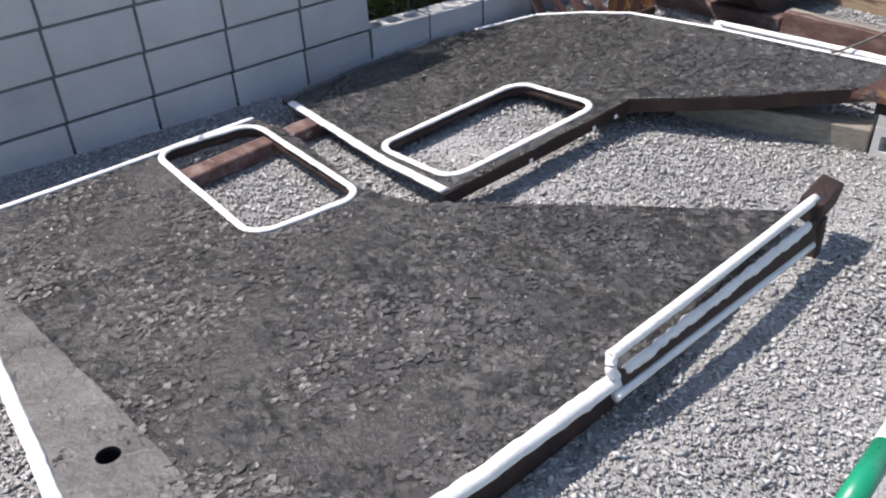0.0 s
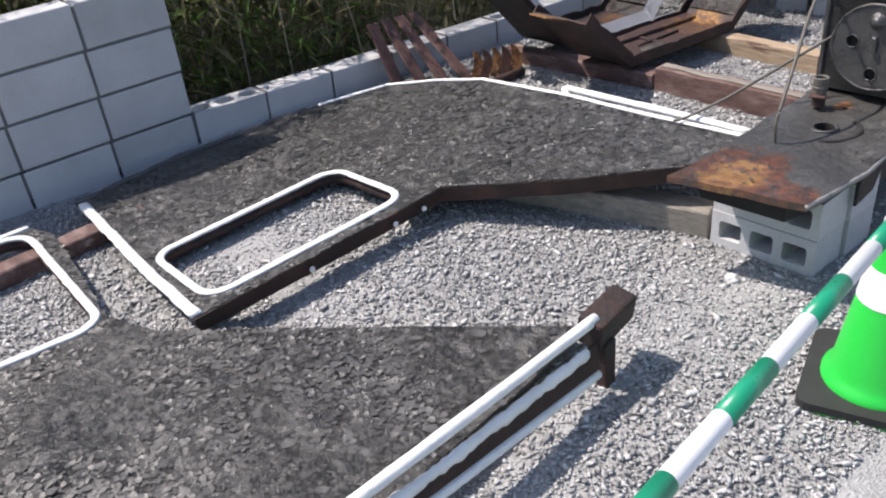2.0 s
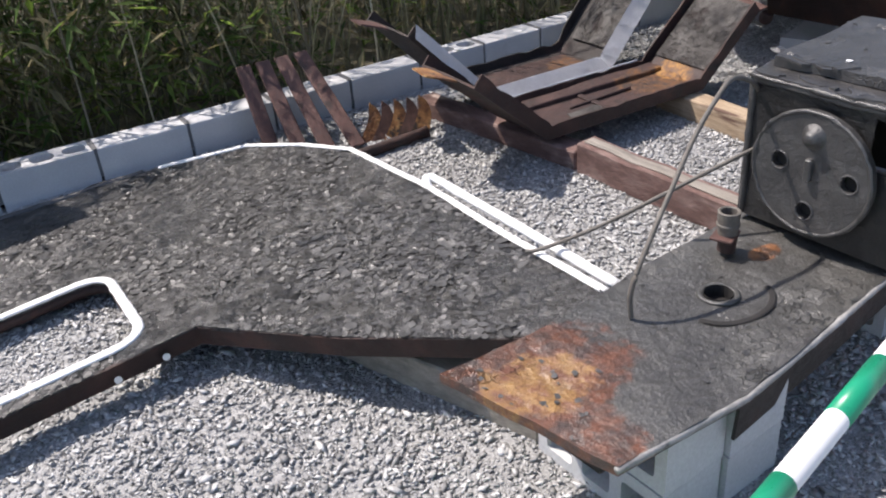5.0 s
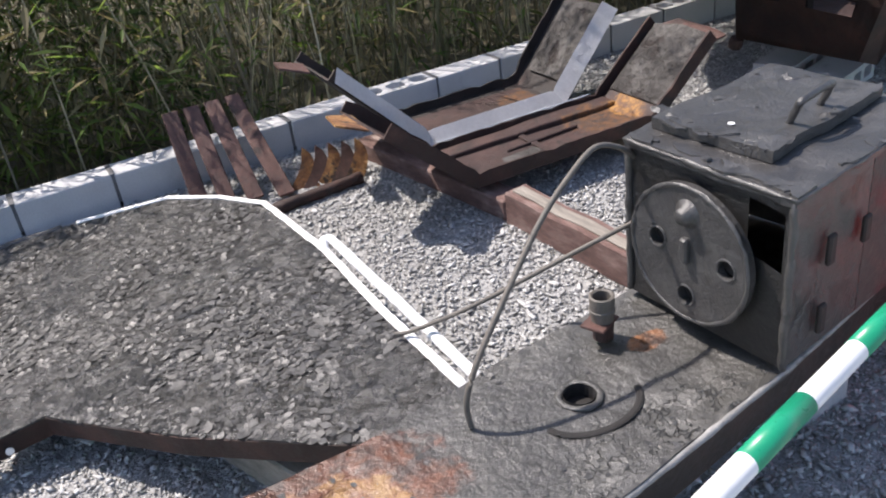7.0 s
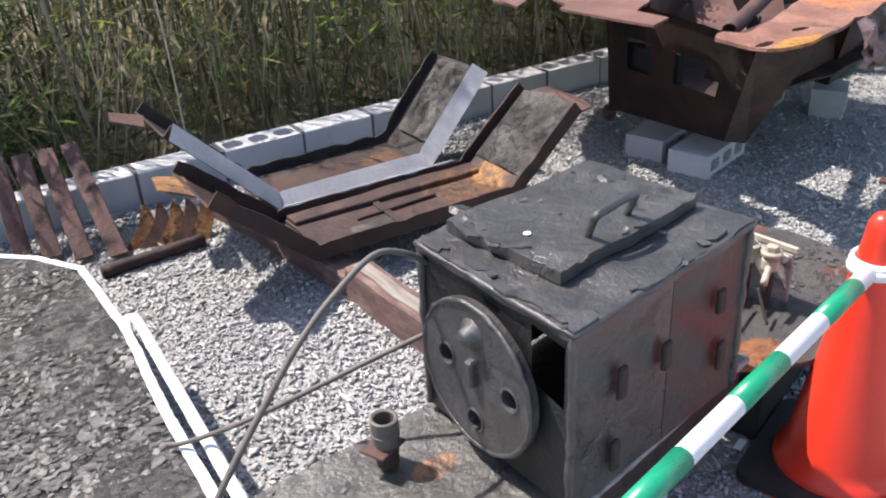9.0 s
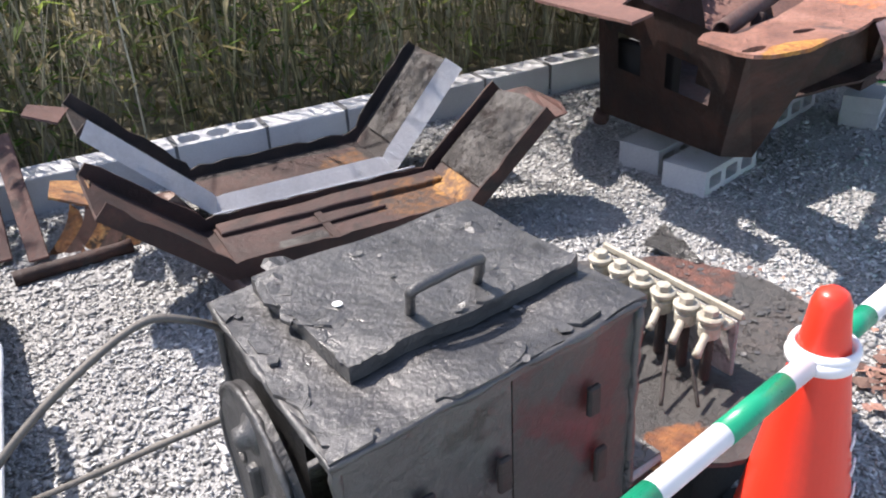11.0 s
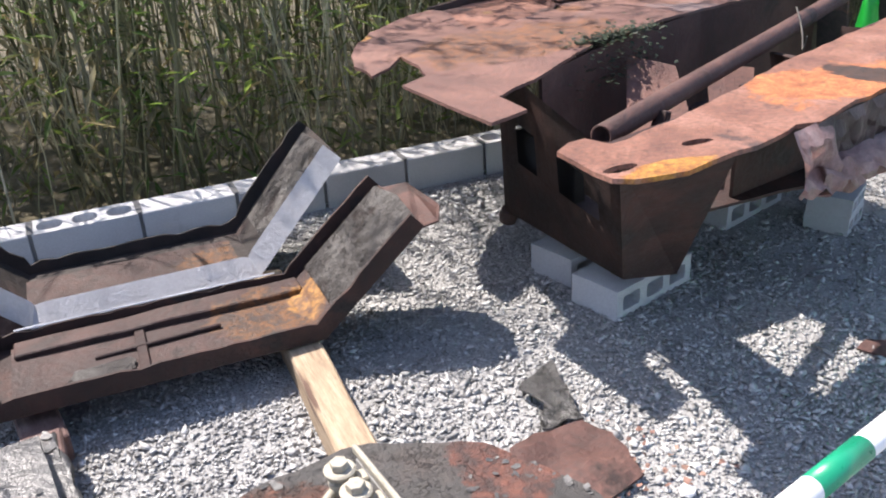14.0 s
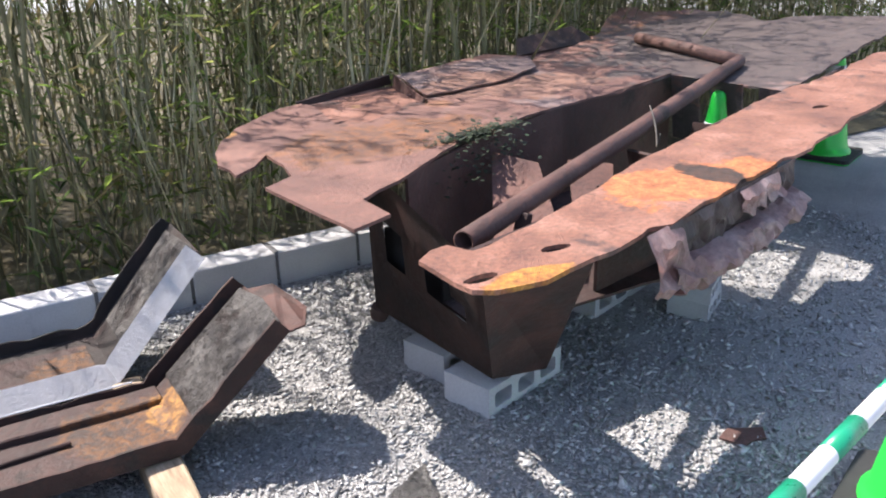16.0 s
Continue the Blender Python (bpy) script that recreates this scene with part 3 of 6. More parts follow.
def build_gravel():
    rng = np.random.default_rng(4)
    n = 290000
    x = rng.uniform(-2.9, 6.3, n)
    y = rng.uniform(-3.4, -0.02, n)
    far = (x > 4.4) & (rng.random(n) < 0.6)
    x, y = x[~far], y[~far]
    n = len(x)
    size = rng.lognormal(math.log(0.0038), 0.48, n).clip(0.0022, 0.0125)
    octa = np.array([(1, 0.15, 0.2), (-0.1, 1, -0.25), (-1, -0.1, 0.25), (0.1, -1, -0.2), (0.1, 0.1, 1), (-0.1, 0, -1)], float) * 1.25
    v = octa[None] * (1 + rng.uniform(-0.3, 0.3, (n, 6, 1))) + rng.uniform(-0.35, 0.35, (n, 6, 3))
    v *= np.stack([size * rng.uniform(0.9, 2.0, n), size * rng.uniform(0.6, 1.05, n), size * rng.uniform(0.24, 0.5, n)], 1)[:, None]
    a, b, c = rng.uniform(0, 6.28, n), rng.normal(0, 0.3, n), rng.normal(0, 0.3, n)
    ca, sa, cb, sb, cc, sc = np.cos(a), np.sin(a), np.cos(b), np.sin(b), np.cos(c), np.sin(c)
    X, Y, Z = v[..., 0], v[..., 1], v[..., 2]
    Y, Z = Y * cb[:, None] - Z * sb[:, None], Y * sb[:, None] + Z * cb[:, None]
    X, Z = X * cc[:, None] + Z * sc[:, None], -X * sc[:, None] + Z * cc[:, None]
    X, Y = X * ca[:, None] - Y * sa[:, None], X * sa[:, None] + Y * ca[:, None]
    g = np.array([ground_z(p, 0) for p in np.linspace(-3, 7, 200)])
    gz = np.interp(x, np.linspace(-3, 7, 200), g)
    v = np.stack([X + x[:, None], Y + y[:, None], Z + (gz + size * 0.3 + 0.003)[:, None]], 2).reshape(-1, 3)
    tri = np.array([(0, 1, 4), (1, 2, 4), (2, 3, 4), (3, 0, 4), (1, 0, 5), (2, 1, 5), (3, 2, 5), (0, 3, 5)])
    f = (tri[None] + (np.arange(n) * 6)[:, None, None]).reshape(-1)
    me = bpy.data.meshes.new("gravel")
    me.vertices.add(len(v))
    me.vertices.foreach_set("co", v.reshape(-1))
    me.loops.add(len(f))
    me.loops.foreach_set("vertex_index", f)
    me.polygons.add(n * 8)
    me.polygons.foreach_set("loop_start", np.arange(n * 8) * 3)
    me.update(calc_edges=True)
    me.validate()
    me.materials.append(M_STONE)
    tagged(new("gravel", me), "loose grey crushed stones covering the yard", "gravel", kind="stuff")


build_gravel()

# ---- concrete block wall ----
JOINTS = [-0.424 * (7 - i) for i in range(7)] + [0.0, 0.413, 0.826, 1.24, 1.65, 2.05, 2.45, 2.83, 3.20, 3.57, 3.955, 4.35, 4.75, 5.15, 5.55, 5.95, 6.35]
COURSE = 0.222
LOW_TOP = 0.158
WALL_T = 0.15
SINK = 0.034  # the taller end settles towards the start
wall = tagged(new("wall_north"), "low grey concrete block wall, taller at one end", "wall", kind="structure")


def bm_wall_block(w, h, d, open_top):
    """A block from 0 to w, 0 to d behind its face, 0 to h; open_top shows its three cells."""
    if not open_top:
        bm = bm_box(pose(w / 2, d / 2, h / 2), w, d, h, 0.004)
        return bm
    bm = bm_box(pose(w / 2, d / 2, h / 2), w, d, h, 0.0)
    bm.normal_update()
    top = [f for f in bm.faces if f.normal.z > 0.9]
    bmesh.ops.delete(bm, geom=top, context="FACES_ONLY")
    vs = {}

    def vert(x, y, z=h):
        key = (round(x, 4), round(y, 4), round(z, 4))
        if key not in vs:
            vs[key] = bm.verts.new((x, y, z))
        return vs[key]

    cell = w / 3
    for c in range(3):
        cx, cy = cell * (c + 0.5), d / 2
        rx, ry = cell * 0.37, d * 0.30
        ring = []
        for k in range(16):
            a = 2 * math.pi * k / 16
            ex = math.copysign(abs(math.cos(a)) ** 0.7, math.cos(a))
            ey = math.copysign(abs(math.sin(a)) ** 0.7, math.sin(a))
            ring.append((cx + rx * ex, cy + ry * ey))
        rim = []
        for k in range(16):
            a = 2 * math.pi * k / 16
            ex, ey = math.cos(a), math.sin(a)
            s = 1 / max(abs(ex), abs(ey))
            rim.append((cx + cell / 2 * ex * s, cy + d / 2 * ey * s))
        for k in range(16):
            j = (k + 1) % 16
            bm.faces.new((vert(*rim[k]), vert(*rim[j]), vert(*ring[j]), vert(*ring[k])))
            bm.faces.new((vert(*ring[k]), vert(*ring[j]), vert(*ring[j], h - 0.09), vert(*ring[k], h - 0.09)))
        bm.faces.new([vert(*p, h - 0.09) for p in ring])
    return bm


def build_wall():
    core = bmesh.new()
    bm_box(pose((JOINTS[0] + JOINTS[-1]) / 2, WALL_T / 2, -0.15), JOINTS[-1] - JOINTS[0] - 0.02, WALL_T - 0.014, 0.36, 0, core)
    for x in JOINTS[:-1]:
        bm_box(pose(x + (0.008 if x == JOINTS[0] else 0), WALL_T / 2, 0.088), 0.024, WALL_T - 0.014, LOW_TOP - 0.028, 0, core)
    bm_box(pose(JOINTS[0] / 2, WALL_T / 2, LOW_TOP + COURSE * 1.5 - 0.01), -JOINTS[0] - 0.02, WALL_T - 0.014, COURSE * 3 - 0.02, 0, core)
    for v in core.verts:
        v.co.z += SINK * min(0.0, v.co.x)
    part("mortar", core, M_MORTAR, wall)
    cache = {}
    for i, (a, b) in enumerate(zip(JOINTS, JOINTS[1:])):
        rows = [-2, -1] + ([0, 1, 2] if b <= 0.01 else [])
        for r in rows:
            top_row = r == rows[-1]
            hollow = top_row and round(a, 3) in (0.0, 2.05, 3.955, 4.35)
            key = (round(b - a, 3), hollow)
            if key not in cache:
                bm = bm_wall_block(b - a - 0.014, COURSE - 0.014, WALL_T, hollow)
                bmesh.ops.recalc_face_normals(bm, faces=bm.faces)
                me = bpy.data.meshes.new("concrete_block")
                bm.to_mesh(me)
                bm.free()
                me.materials.append(M_BLOCK)
                cache[key] = me
            ob = new("concrete_block", cache[key])
            ob.parent = wall
            ob.location = (a + 0.007, random.uniform(-0.0015, 0.0015), LOW_TOP + COURSE * r + 0.007 + SINK * min(0.0, a))
            if b <= 0.01:
                ob.rotation_euler.y = -math.atan(SINK)


build_wall()


# ---- bamboo behind the wall ----
def build_bamboo():
    rng = random.Random(11)
    cv, cf, lv, lf, dv, df = [], [], [], [], [], []

    # the thicket keeps clear of the hull's far deck
    deck_edge = lambda x: float(np.interp(x, (3.2, 3.7, 5.0, 5.9, 6.9, 7.4, 9.0), (0.0, 0.08, 0.56, 0.74, 1.5, 1.1, 0.2)))

    def leaf(p, size, store, sf, droop):
        a = rng.uniform(0, 6.28)
        d = Vector((math.cos(a), math.sin(a), -droop)).normalized() * size
        s = Vector((-math.sin(a), math.cos(a), rng.uniform(-0.6, 0.6))) * size * rng.uniform(0.05, 0.09)
        b = len(store)
        m = p + d * 0.4 + Vector((0, 0, 0.05 * size))
        store += [p, m + s, p + d, m - s]
        sf += [(b, b + 1, b + 2), (b, b + 2, b + 3)]

    for i in range(4400):
        x = rng.uniform(-4.2, 10.8)
        y = 0.22 + 3.9 * rng.random() ** 1.2
        if i >= 3700:
            x, y = rng.uniform(5.0, 11.5), rng.uniform(1.2, 4.2)
        y = max(y, deck_edge(x) + rng.uniform(0.03, 0.5)) if x > 3.2 else y
        tall = min(1.0, max(0.0, (x - 2.8) / 1.2))
        h = rng.uniform(0.55, 1.0) * min(4.2, 0.95 + 0.45 * tall + 1.5 * (y - 0.2))
        h = max(h, 0.75)
        if y > 2.4:
            h = rng.uniform(3.0, 4.4)
        r = rng.uniform(0.0018, 0.0050) if rng.random() < 0.90 else rng.uniform(0.006, 0.012)
        lean = Vector((rng.gauss(0, 0.17), rng.gauss(0.0, 0.12), 0))
        if rng.random() < 0.10:
            lean *= 3.0
        bend = Vector((rng.gauss(0, 0.16), rng.gauss(-0.03, 0.10), 0))
        path = [Vector((x, y, -0.1)) + lean * (h * t) + bend * (h * t * t) + Vector((0, 0, h * t)) for t in (0, 0.25, 0.5, 0.75, 1)]
        path = [Vector((p.x, max(p.y, 0.19 if p.z < 0.3 or p.x < 0.2 else -0.10), p.z)) for p in path]
        b = len(cv)
        for k, p in enumerate(path):
            rr = r * (1 - 0.18 * k)
            cv += [p + Vector((rr * math.cos(w), rr * math.sin(w), 0)) for w in (0, 1.57, 3.14, 4.71)]
        for k in range(4):
            for q in range(4):
                cf.append((b + 4 * k + q, b + 4 * k + (q + 1) % 4, b + 4 * k + 4 + (q + 1) % 4, b + 4 * k + 4 + q))
        green = noise.noise(Vector((x * 0.5, y * 0.6, 5))) * 0.5 + (0.8 if x > 2.6 else 0.55)
        count = rng.randint(10, 26) + (12 if x < 1.4 else 0) + (10 if x < 0.3 else 0)
        for _ in range(count):
            t = rng.uniform(0.12, 1.0) ** 0.8
            k = min(3, int(t * 4))
            p = path[k].lerp(path[k + 1], t * 4 - k) + Vector((rng.gauss(0, 0.09), rng.gauss(0, 0.08), rng.gauss(0, 0.05)))
            if p.y - 0.54 * (p.z - 0.2) < -0.25 and p.x < 2.9 and rng.random() < 0.93:
                continue
            if 3.2 < p.x < 8.0 and p.y < deck_edge(p.x) and 0.5 < p.z < 1.1:
                continue
            if -0.06 < p.y - 0.54 * (p.z - 0.16) < 0.2 and rng.random() < 0.75:
                continue
            if p.y < (0.27 if p.x < 0.25 and p.z < 1.0 else 0.05) or (p.y < 0.26 and p.z < 0.32):
                continue
            if rng.random() < 0.25 + 0.75 * green:
                leaf(p, rng.uniform(0.06, 0.16) * (1.2 if x < 1.3 else 1.0), lv, lf, rng.uniform(-0.2, 0.9))
            else:
                leaf(p, rng.uniform(0.08, 0.20), dv, df, rng.uniform(0.2, 1.2))
    # taller stems with bushy tops that throw dappled shade over the hull
    for i in range(85):
        x, y = rng.uniform(2.2, 5.6), rng.uniform(0.3, 2.2)
        y = max(y, deck_edge(x) + 0.1)
        h = rng.uniform(2.5, 4.0)
        r = rng.uniform(0.006, 0.012)
        lean = Vector((rng.gauss(0, 0.06), rng.gauss(-0.03, 0.06), 0))
        path = [Vector((x, y, -0.1)) + lean * (h * t) + Vector((0, 0, h * t)) for t in (0, 0.25, 0.5, 0.75, 1)]
        b = len(cv)
        for k, p in enumerate(path):
            rr = r * (1 - 0.18 * k)
            cv += [p + Vector((rr * math.cos(w), rr * math.sin(w), 0)) for w in (0, 1.57, 3.14, 4.71)]
        for k in range(4):
            for q in range(4):
                cf.append((b + 4 * k + q, b + 4 * k + (q + 1) % 4, b + 4 * k + 4 + (q + 1) % 4, b + 4 * k + 4 + q))
        for _ in range(24):
            t = rng.uniform(0.45, 1.0)
            k = min(3, int(t * 4))
            p = path[k].lerp(path[k + 1], t * 4 - k) + Vector((rng.gauss(0, 0.16), rng.gauss(0, 0.16), rng.gauss(0, 0.08)))
            if p.x + 0.357 * p.z > 3.0 and p.y > 0.05:
                leaf(p, rng.uniform(0.08, 0.17), lv, lf, rng.uniform(-0.2, 0.9))
    # stout bleached canes that stand out of the thicket
    pv, pf = [], []
    for i in range(75):
        x, y = rng.uniform(-0.6, 6.5), rng.uniform(0.24, 1.3)
        y = max(y, deck_edge(x) + 0.12) if x > 3.2 else y
        h, r = rng.uniform(1.2, 2.7 if x < 2.2 else 1.6), rng.uniform(0.0035, 0.0085)
        lean = Vector((rng.gauss(0, 0.10), rng.gauss(0.06, 0.06), 0)) * (3.0 if rng.random() < 0.12 else 1.0)
        b = len(pv)
        for k in range(6):
            t = k / 5
            p = Vector((x, y, -0.05)) + lean * (h * t) + Vector((0.02 * math.sin(5 * t + i), 0, h * t))
            p.y = max(p.y, 0.19)
            rr = r * (1 - 0.5 * t)
            pv += [p + Vector((rr * math.cos(w), rr * math.sin(w), 0)) for w in (0, 1.257, 2.513, 3.77, 5.027)]
        for k in range(5):
            for q in range(5):
                pf.append((b + 5 * k + q, b + 5 * k + (q + 1) % 5, b + 5 * k + 5 + (q + 1) % 5, b + 5 * k + 5 + q))
    root = thing("bamboo_thicket", (3, 1.5, -0.1), "dense thicket of thin dry and green bamboo behind the wall", "bamboo", kind="stuff")
    mesh_from("culms", cv, cf, M_CULM, root, kind="stuff")
    mesh_from("bleached_canes", pv, pf, M_CANE, root, kind="stuff")
    mesh_from("leaves", lv, lf, M_LEAF, root, kind="stuff")
    mesh_from("dry_leaves", dv, df, M_DRYLEAF, root, kind="stuff")


build_bamboo()


def build_litter():
    """Dark earth and fallen leaves under the thicket."""
    bm = bmesh.new()
    grid = [[bm.verts.new((-7 + 0.3 * i, 0.152 + 0.3 * j, 0.012 + 0.03 * abs(noise.noise(Vector((i * 0.6, j * 0.6, 2)))) - (0.07 if i < 24 else 0))) for i in range(65)] for j in range(40)]
    for a, b in zip(grid, grid[1:]):
        for i in range(64):
            bm.faces.new((a[i], a[i + 1], b[i + 1], b[i]))
    tagged(part("earth", bm, M_LITTER, smooth=True), "dark brown earth and leaf litter under the bamboo", "ground", kind="structure")


build_litter()


# ---- steel side panel with one window, lying at the start ----
def z_one(x, y):
    return 0.038 + 0.03 * min(1.0, max(0.0, (-y - 1.3) / 1.5))


def z_two(x, y):
    return max(0.02, 0.152 + 0.09 * (x - 0.33) + 0.085 * (-y - 1.6))


def white_line(name, plan, top, radius, parent, closed=False, lift=0.004, flat=0.45, label="", seed=0):
    pts = [Vector((p[0], p[1], top(p[0], p[1]) + lift)) for p in dense([Vector(q) for q in plan], 0.025, closed)]
    pts = [p + Vector((noise.noise(p * 11), noise.noise(p * 11 + Vector((7, 0, 0))), 0)) * radius * 0.13 for p in pts]
    return part(name, bm_tube(pts, radius, 8, closed, 0.2, flat, seed), M_WHITE, parent, label, smooth=True)


def build_panel_one():
    root = thing("bodywork_wreck", (-1.4, -1.6, -0.06), "black flaking steel side panel with a white-edged window opening", "bodywork", "wreck bodywork")
    outline = [(-2.42, -0.54), (-0.96, -0.41), (-0.905, -0.53), (-0.93, -0.93), (-0.965, -1.33), (-0.86, -1.585), (-0.62, -1.80), (0.13, -2.57), (-0.2, -2.64), (-1.09, -2.80), (-1.71, -2.835), (-2.52, -2.87), (-2.46, -2.19), (-2.42, -1.5)]
    window = rounded_rect(-1.475, -1.37, -0.995, -0.455, 0.10)
    eye_hole = [(-2.307 + 0.034 * math.cos(a), -2.141 + 0.034 * math.sin(a)) for a in np.linspace(0, 6.283, 17)[:-1]]
    part("plate", bm_sheet(outline, [window, eye_hole], z_one, 0.012, 0.08, 0.006, 0.006), M_TAR, root)
    scatter_flakes("flaked_paint", outline, [window, [(-2.36, -2.20), (-2.25, -2.20), (-2.25, -2.08), (-2.36, -2.08)]], z_one, 15000, root, 21, (0.006, 0.016), 0.58)
    white_line("window_edge", rounded_rect(-1.48, -1.375, -0.99, -0.45, 0.10), z_one, 0.017, root, True, label="thick white painted rubber window edge", seed=1)
    rim = [Vector((p[0], p[1], z_one(*p) - 0.03)) for p in dense([Vector(q) for q in rounded_rect(-1.49, -1.385, -0.98, -0.44, 0.105)], 0.04)]
    part("window_flange", bm_tube(rim, 0.024, 8, True, 0.3, 1.0), M_RUSTDARK, root, smooth=True)
    white_line("far_edge_line", [(-2.42, -0.535), (-1.9, -0.495), (-0.965, -0.40)], z_one, 0.016, root, label="white painted edge line")
    white_line("side_edge_line", [(-2.42, -1.2), (-2.43, -1.53), (-2.465, -2.19), (-2.53, -2.87)], z_one, 0.022, root, label="white painted edge line")
    white_line("near_edge_tube", [(-1.09, -2.80), (-1.71, -2.835), (-2.52, -2.875)], z_one, 0.026, root, flat=0.9, label="white painted rounded edge")
    skirt = [(-1.07, -2.797), (-1.71, -2.85), (-2.52, -2.885)]
    pts = [(x, y, z_one(x, y) - 0.012) for x, y in skirt] + [(x, y + 0.01, -0.055) for x, y in skirt]
    part("skirt", bm_poly(pts, [(0, 1, 4, 3), (1, 2, 5, 4)], 0.008), M_RUSTDARK, root)
    band = [(-2.405, -0.62), (-2.415, -1.5), (-2.45, -2.19), (-2.515, -2.85), (-2.20, -2.84), (-2.19, -2.2), (-2.27, -1.5), (-2.32, -0.9)]
    part("border_band", bm_sheet(band, [eye_hole], lambda x, y: z_one(x, y) + 0.004, 0.004, 0.06, 0.006, 0.006), M_BAND, root, "smooth cracked grey border band")
    # guide rail along the cut edge
    up = [(-1.09, -2.80, 0.085), (-1.113, -2.80, 0.12), (-1.10, -2.79, 0.152), (-1.06, -2.785, 0.163), (-0.6, -2.755, 0.187), (0.0, -2.712, 0.222)]
    part("upper_rail", bm_tube(smooth_path(up, 8), 0.017, 12, wobble=0.15), M_WHITE, root, "white painted rail tube", smooth=True)
    low = [(-1.12, -2.83, 0.045), (-0.6, -2.79, 0.052), (-0.03, -2.752, 0.066)]
    part("lower_rail", bm_tube(dense([Vector(p) for p in low], 0.05, False), 0.015, 10, wobble=0.15), M_WHITE, root, "white painted lower rail tube", smooth=True)
    web = [(-1.08, -2.80, 0.10), (-0.03, -2.735, 0.165), (-1.08, -2.815, 0.06), (-0.03, -2.75, 0.085)]
    part("rail_web", bm_poly(web, [(0, 1, 3, 2)], 0.01), M_RUSTDARK, root)
    rag = [Vector((-1.06 + 0.99 * t, -2.808 + 0.062 * t, 0.098 + 0.055 * t)) for t in np.linspace(0, 1, 60)]
    part("rail_strip", bm_tube(rag, 0.014, 7, wobble=0.55, flat=1.3), M_WHITE, root, "ragged white paint strip", smooth=True)
    bm = bm_box(pose(0.065, -2.695, 0.185, 8, -3, 10), 0.19, 0.085, 0.095, 0.012, seg=2)
    bm_box(pose(0.02, -2.735, 0.055, 0, 0, 8), 0.05, 0.04, 0.19, 0.006, bm)
    for v in bm.verts:
        v.co += Vector((1, 1, 1)) * 0.006 * noise.noise(v.co * 25)
    part("end_bracket", bm, M_RUSTDARK, root, "rusted brown end bracket")
    cup = bm_cyl(pose(-2.307, -2.141, -0.045), 0.04, 0.036, 0.085, 18, caps=False)
    join(cup, bm_cyl(pose(-2.307, -2.141, -0.048), 0.04, 0.04, 0.004, 18))
    part("bolt_hole", cup, M_DARK, root)


build_panel_one()


def build_panel_two():
    root = thing("bodywork_wreck", (0.3, -1.3, 0.0), "black flaking steel side panel with long white-edged window and bent skirt", "bodywork", "wreck bodywork")
    outline = [(-0.725, -0.27), (-0.755, -1.60), (-0.2, -1.605), (0.325, -1.60), (0.605, -1.995), (0.88, -2.31), (0.98, -2.40), (1.195, -2.40), (1.207, -1.93), (1.243, -1.40), (1.24, -0.795), (1.13, -0.54), (0.975, -0.305), (0.56, -0.135), (0.345, -0.09), (-0.17, -0.13)]
    window = rounded_rect(-0.66, -1.525, 0.19, -1.005, 0.095)
    part("plate", bm_sheet(outline, [window], z_two, 0.012, 0.08, 0.006, 0.004), M_TAR, root)
    scatter_flakes("flaked_paint", outline, [window], z_two, 12000, root, 33, (0.006, 0.016), 0.56)
    white_line("window_edge", rounded_rect(-0.665, -1.53, 0.195, -1.0, 0.095), z_two, 0.017, root, True, label="thick white painted window edge", seed=4)
    rim = [Vector((p[0], p[1], z_two(*p) - 0.03)) for p in dense([Vector(q) for q in rounded_rect(-0.675, -1.54, 0.205, -0.99, 0.10)], 0.04)]
    part("window_flange", bm_tube(rim, 0.022, 8, True, 0.3, 1.0), M_RUSTDARK, root, smooth=True)
    white_line("side_edge_line", [(-0.712, -0.32), (-0.742, -1.59)], z_two, 0.024, root, label="wide white painted edge line")
    white_line("far_edge_line", [(0.62, -0.165), (0.975, -0.31), (1.13, -0.545), (1.238, -0.80), (1.242, -1.40), (1.205, -1.93), (1.19, -2.36)], z_two, 0.014, root, label="white painted bent edge line")
    pipe = [(1.245, -1.40, 0.215), (1.25, -1.37, 0.232), (1.262, -1.362, 0.236), (1.278, -1.39, 0.236), (1.268, -1.6, 0.250), (1.248, -2.0, 0.278), (1.232, -2.36, 0.298)]
    part("side_rail", bm_tube(smooth_path(pipe, 7), 0.015, 12, wobble=0.15), M_WHITE, root, "white painted rail tube", smooth=True)
    edge = [(-0.755, -1.605), (-0.2, -1.608), (0.325, -1.603), (0.605, -1.998), (0.88, -2.313), (0.95, -2.38)]
    n = len(edge)
    bm = bm_poly([(x, y, z_two(x, y) - 0.004) for x, y in edge] + [(x + 0.004, y + 0.012, z_two(x, y) - 0.07) for x, y in edge], [(i, i + 1, n + i + 1, n + i) for i in range(n - 1)], 0.01)
    part("skirt", bm, M_RUSTDARK, root, "dark rusted folded skirt")
    # white discs paint the daylight that shows through the rivet holes
    for x, y in ((-0.3, -1.615), (0.08, -1.615), (0.22, -1.613)):
        part("rivet_hole", bm_cyl(pose(x, y - 0.001, z_two(x, y) - 0.042, 90), 0.011, 0.011, 0.004, 10), M_WHITEP, root, "small white disc for daylight through a rivet hole")
    back = [(-0.725, -0.27), (-0.17, -0.13), (0.345, -0.09), (0.56, -0.135)]
    bm = bm_tube([Vector((x, y, z_two(x, y) - 0.005)) for x, y in dense([Vector(p) for p in back], 0.05, False)], 0.016, 8, wobble=0.4)
    part("far_rim", bm, M_TARBOX, root, smooth=True)


build_panel_two()


# ---- timbers ----
def timber(a, b, w, h, material, label):
    root = thing("timber_beam", ((a[0] + b[0]) / 2, (a[1] + b[1]) / 2, a[2]), label, "timber", "support timbers")
    part("beam", bm_beam(a, b, w, h), material, root)
    return root


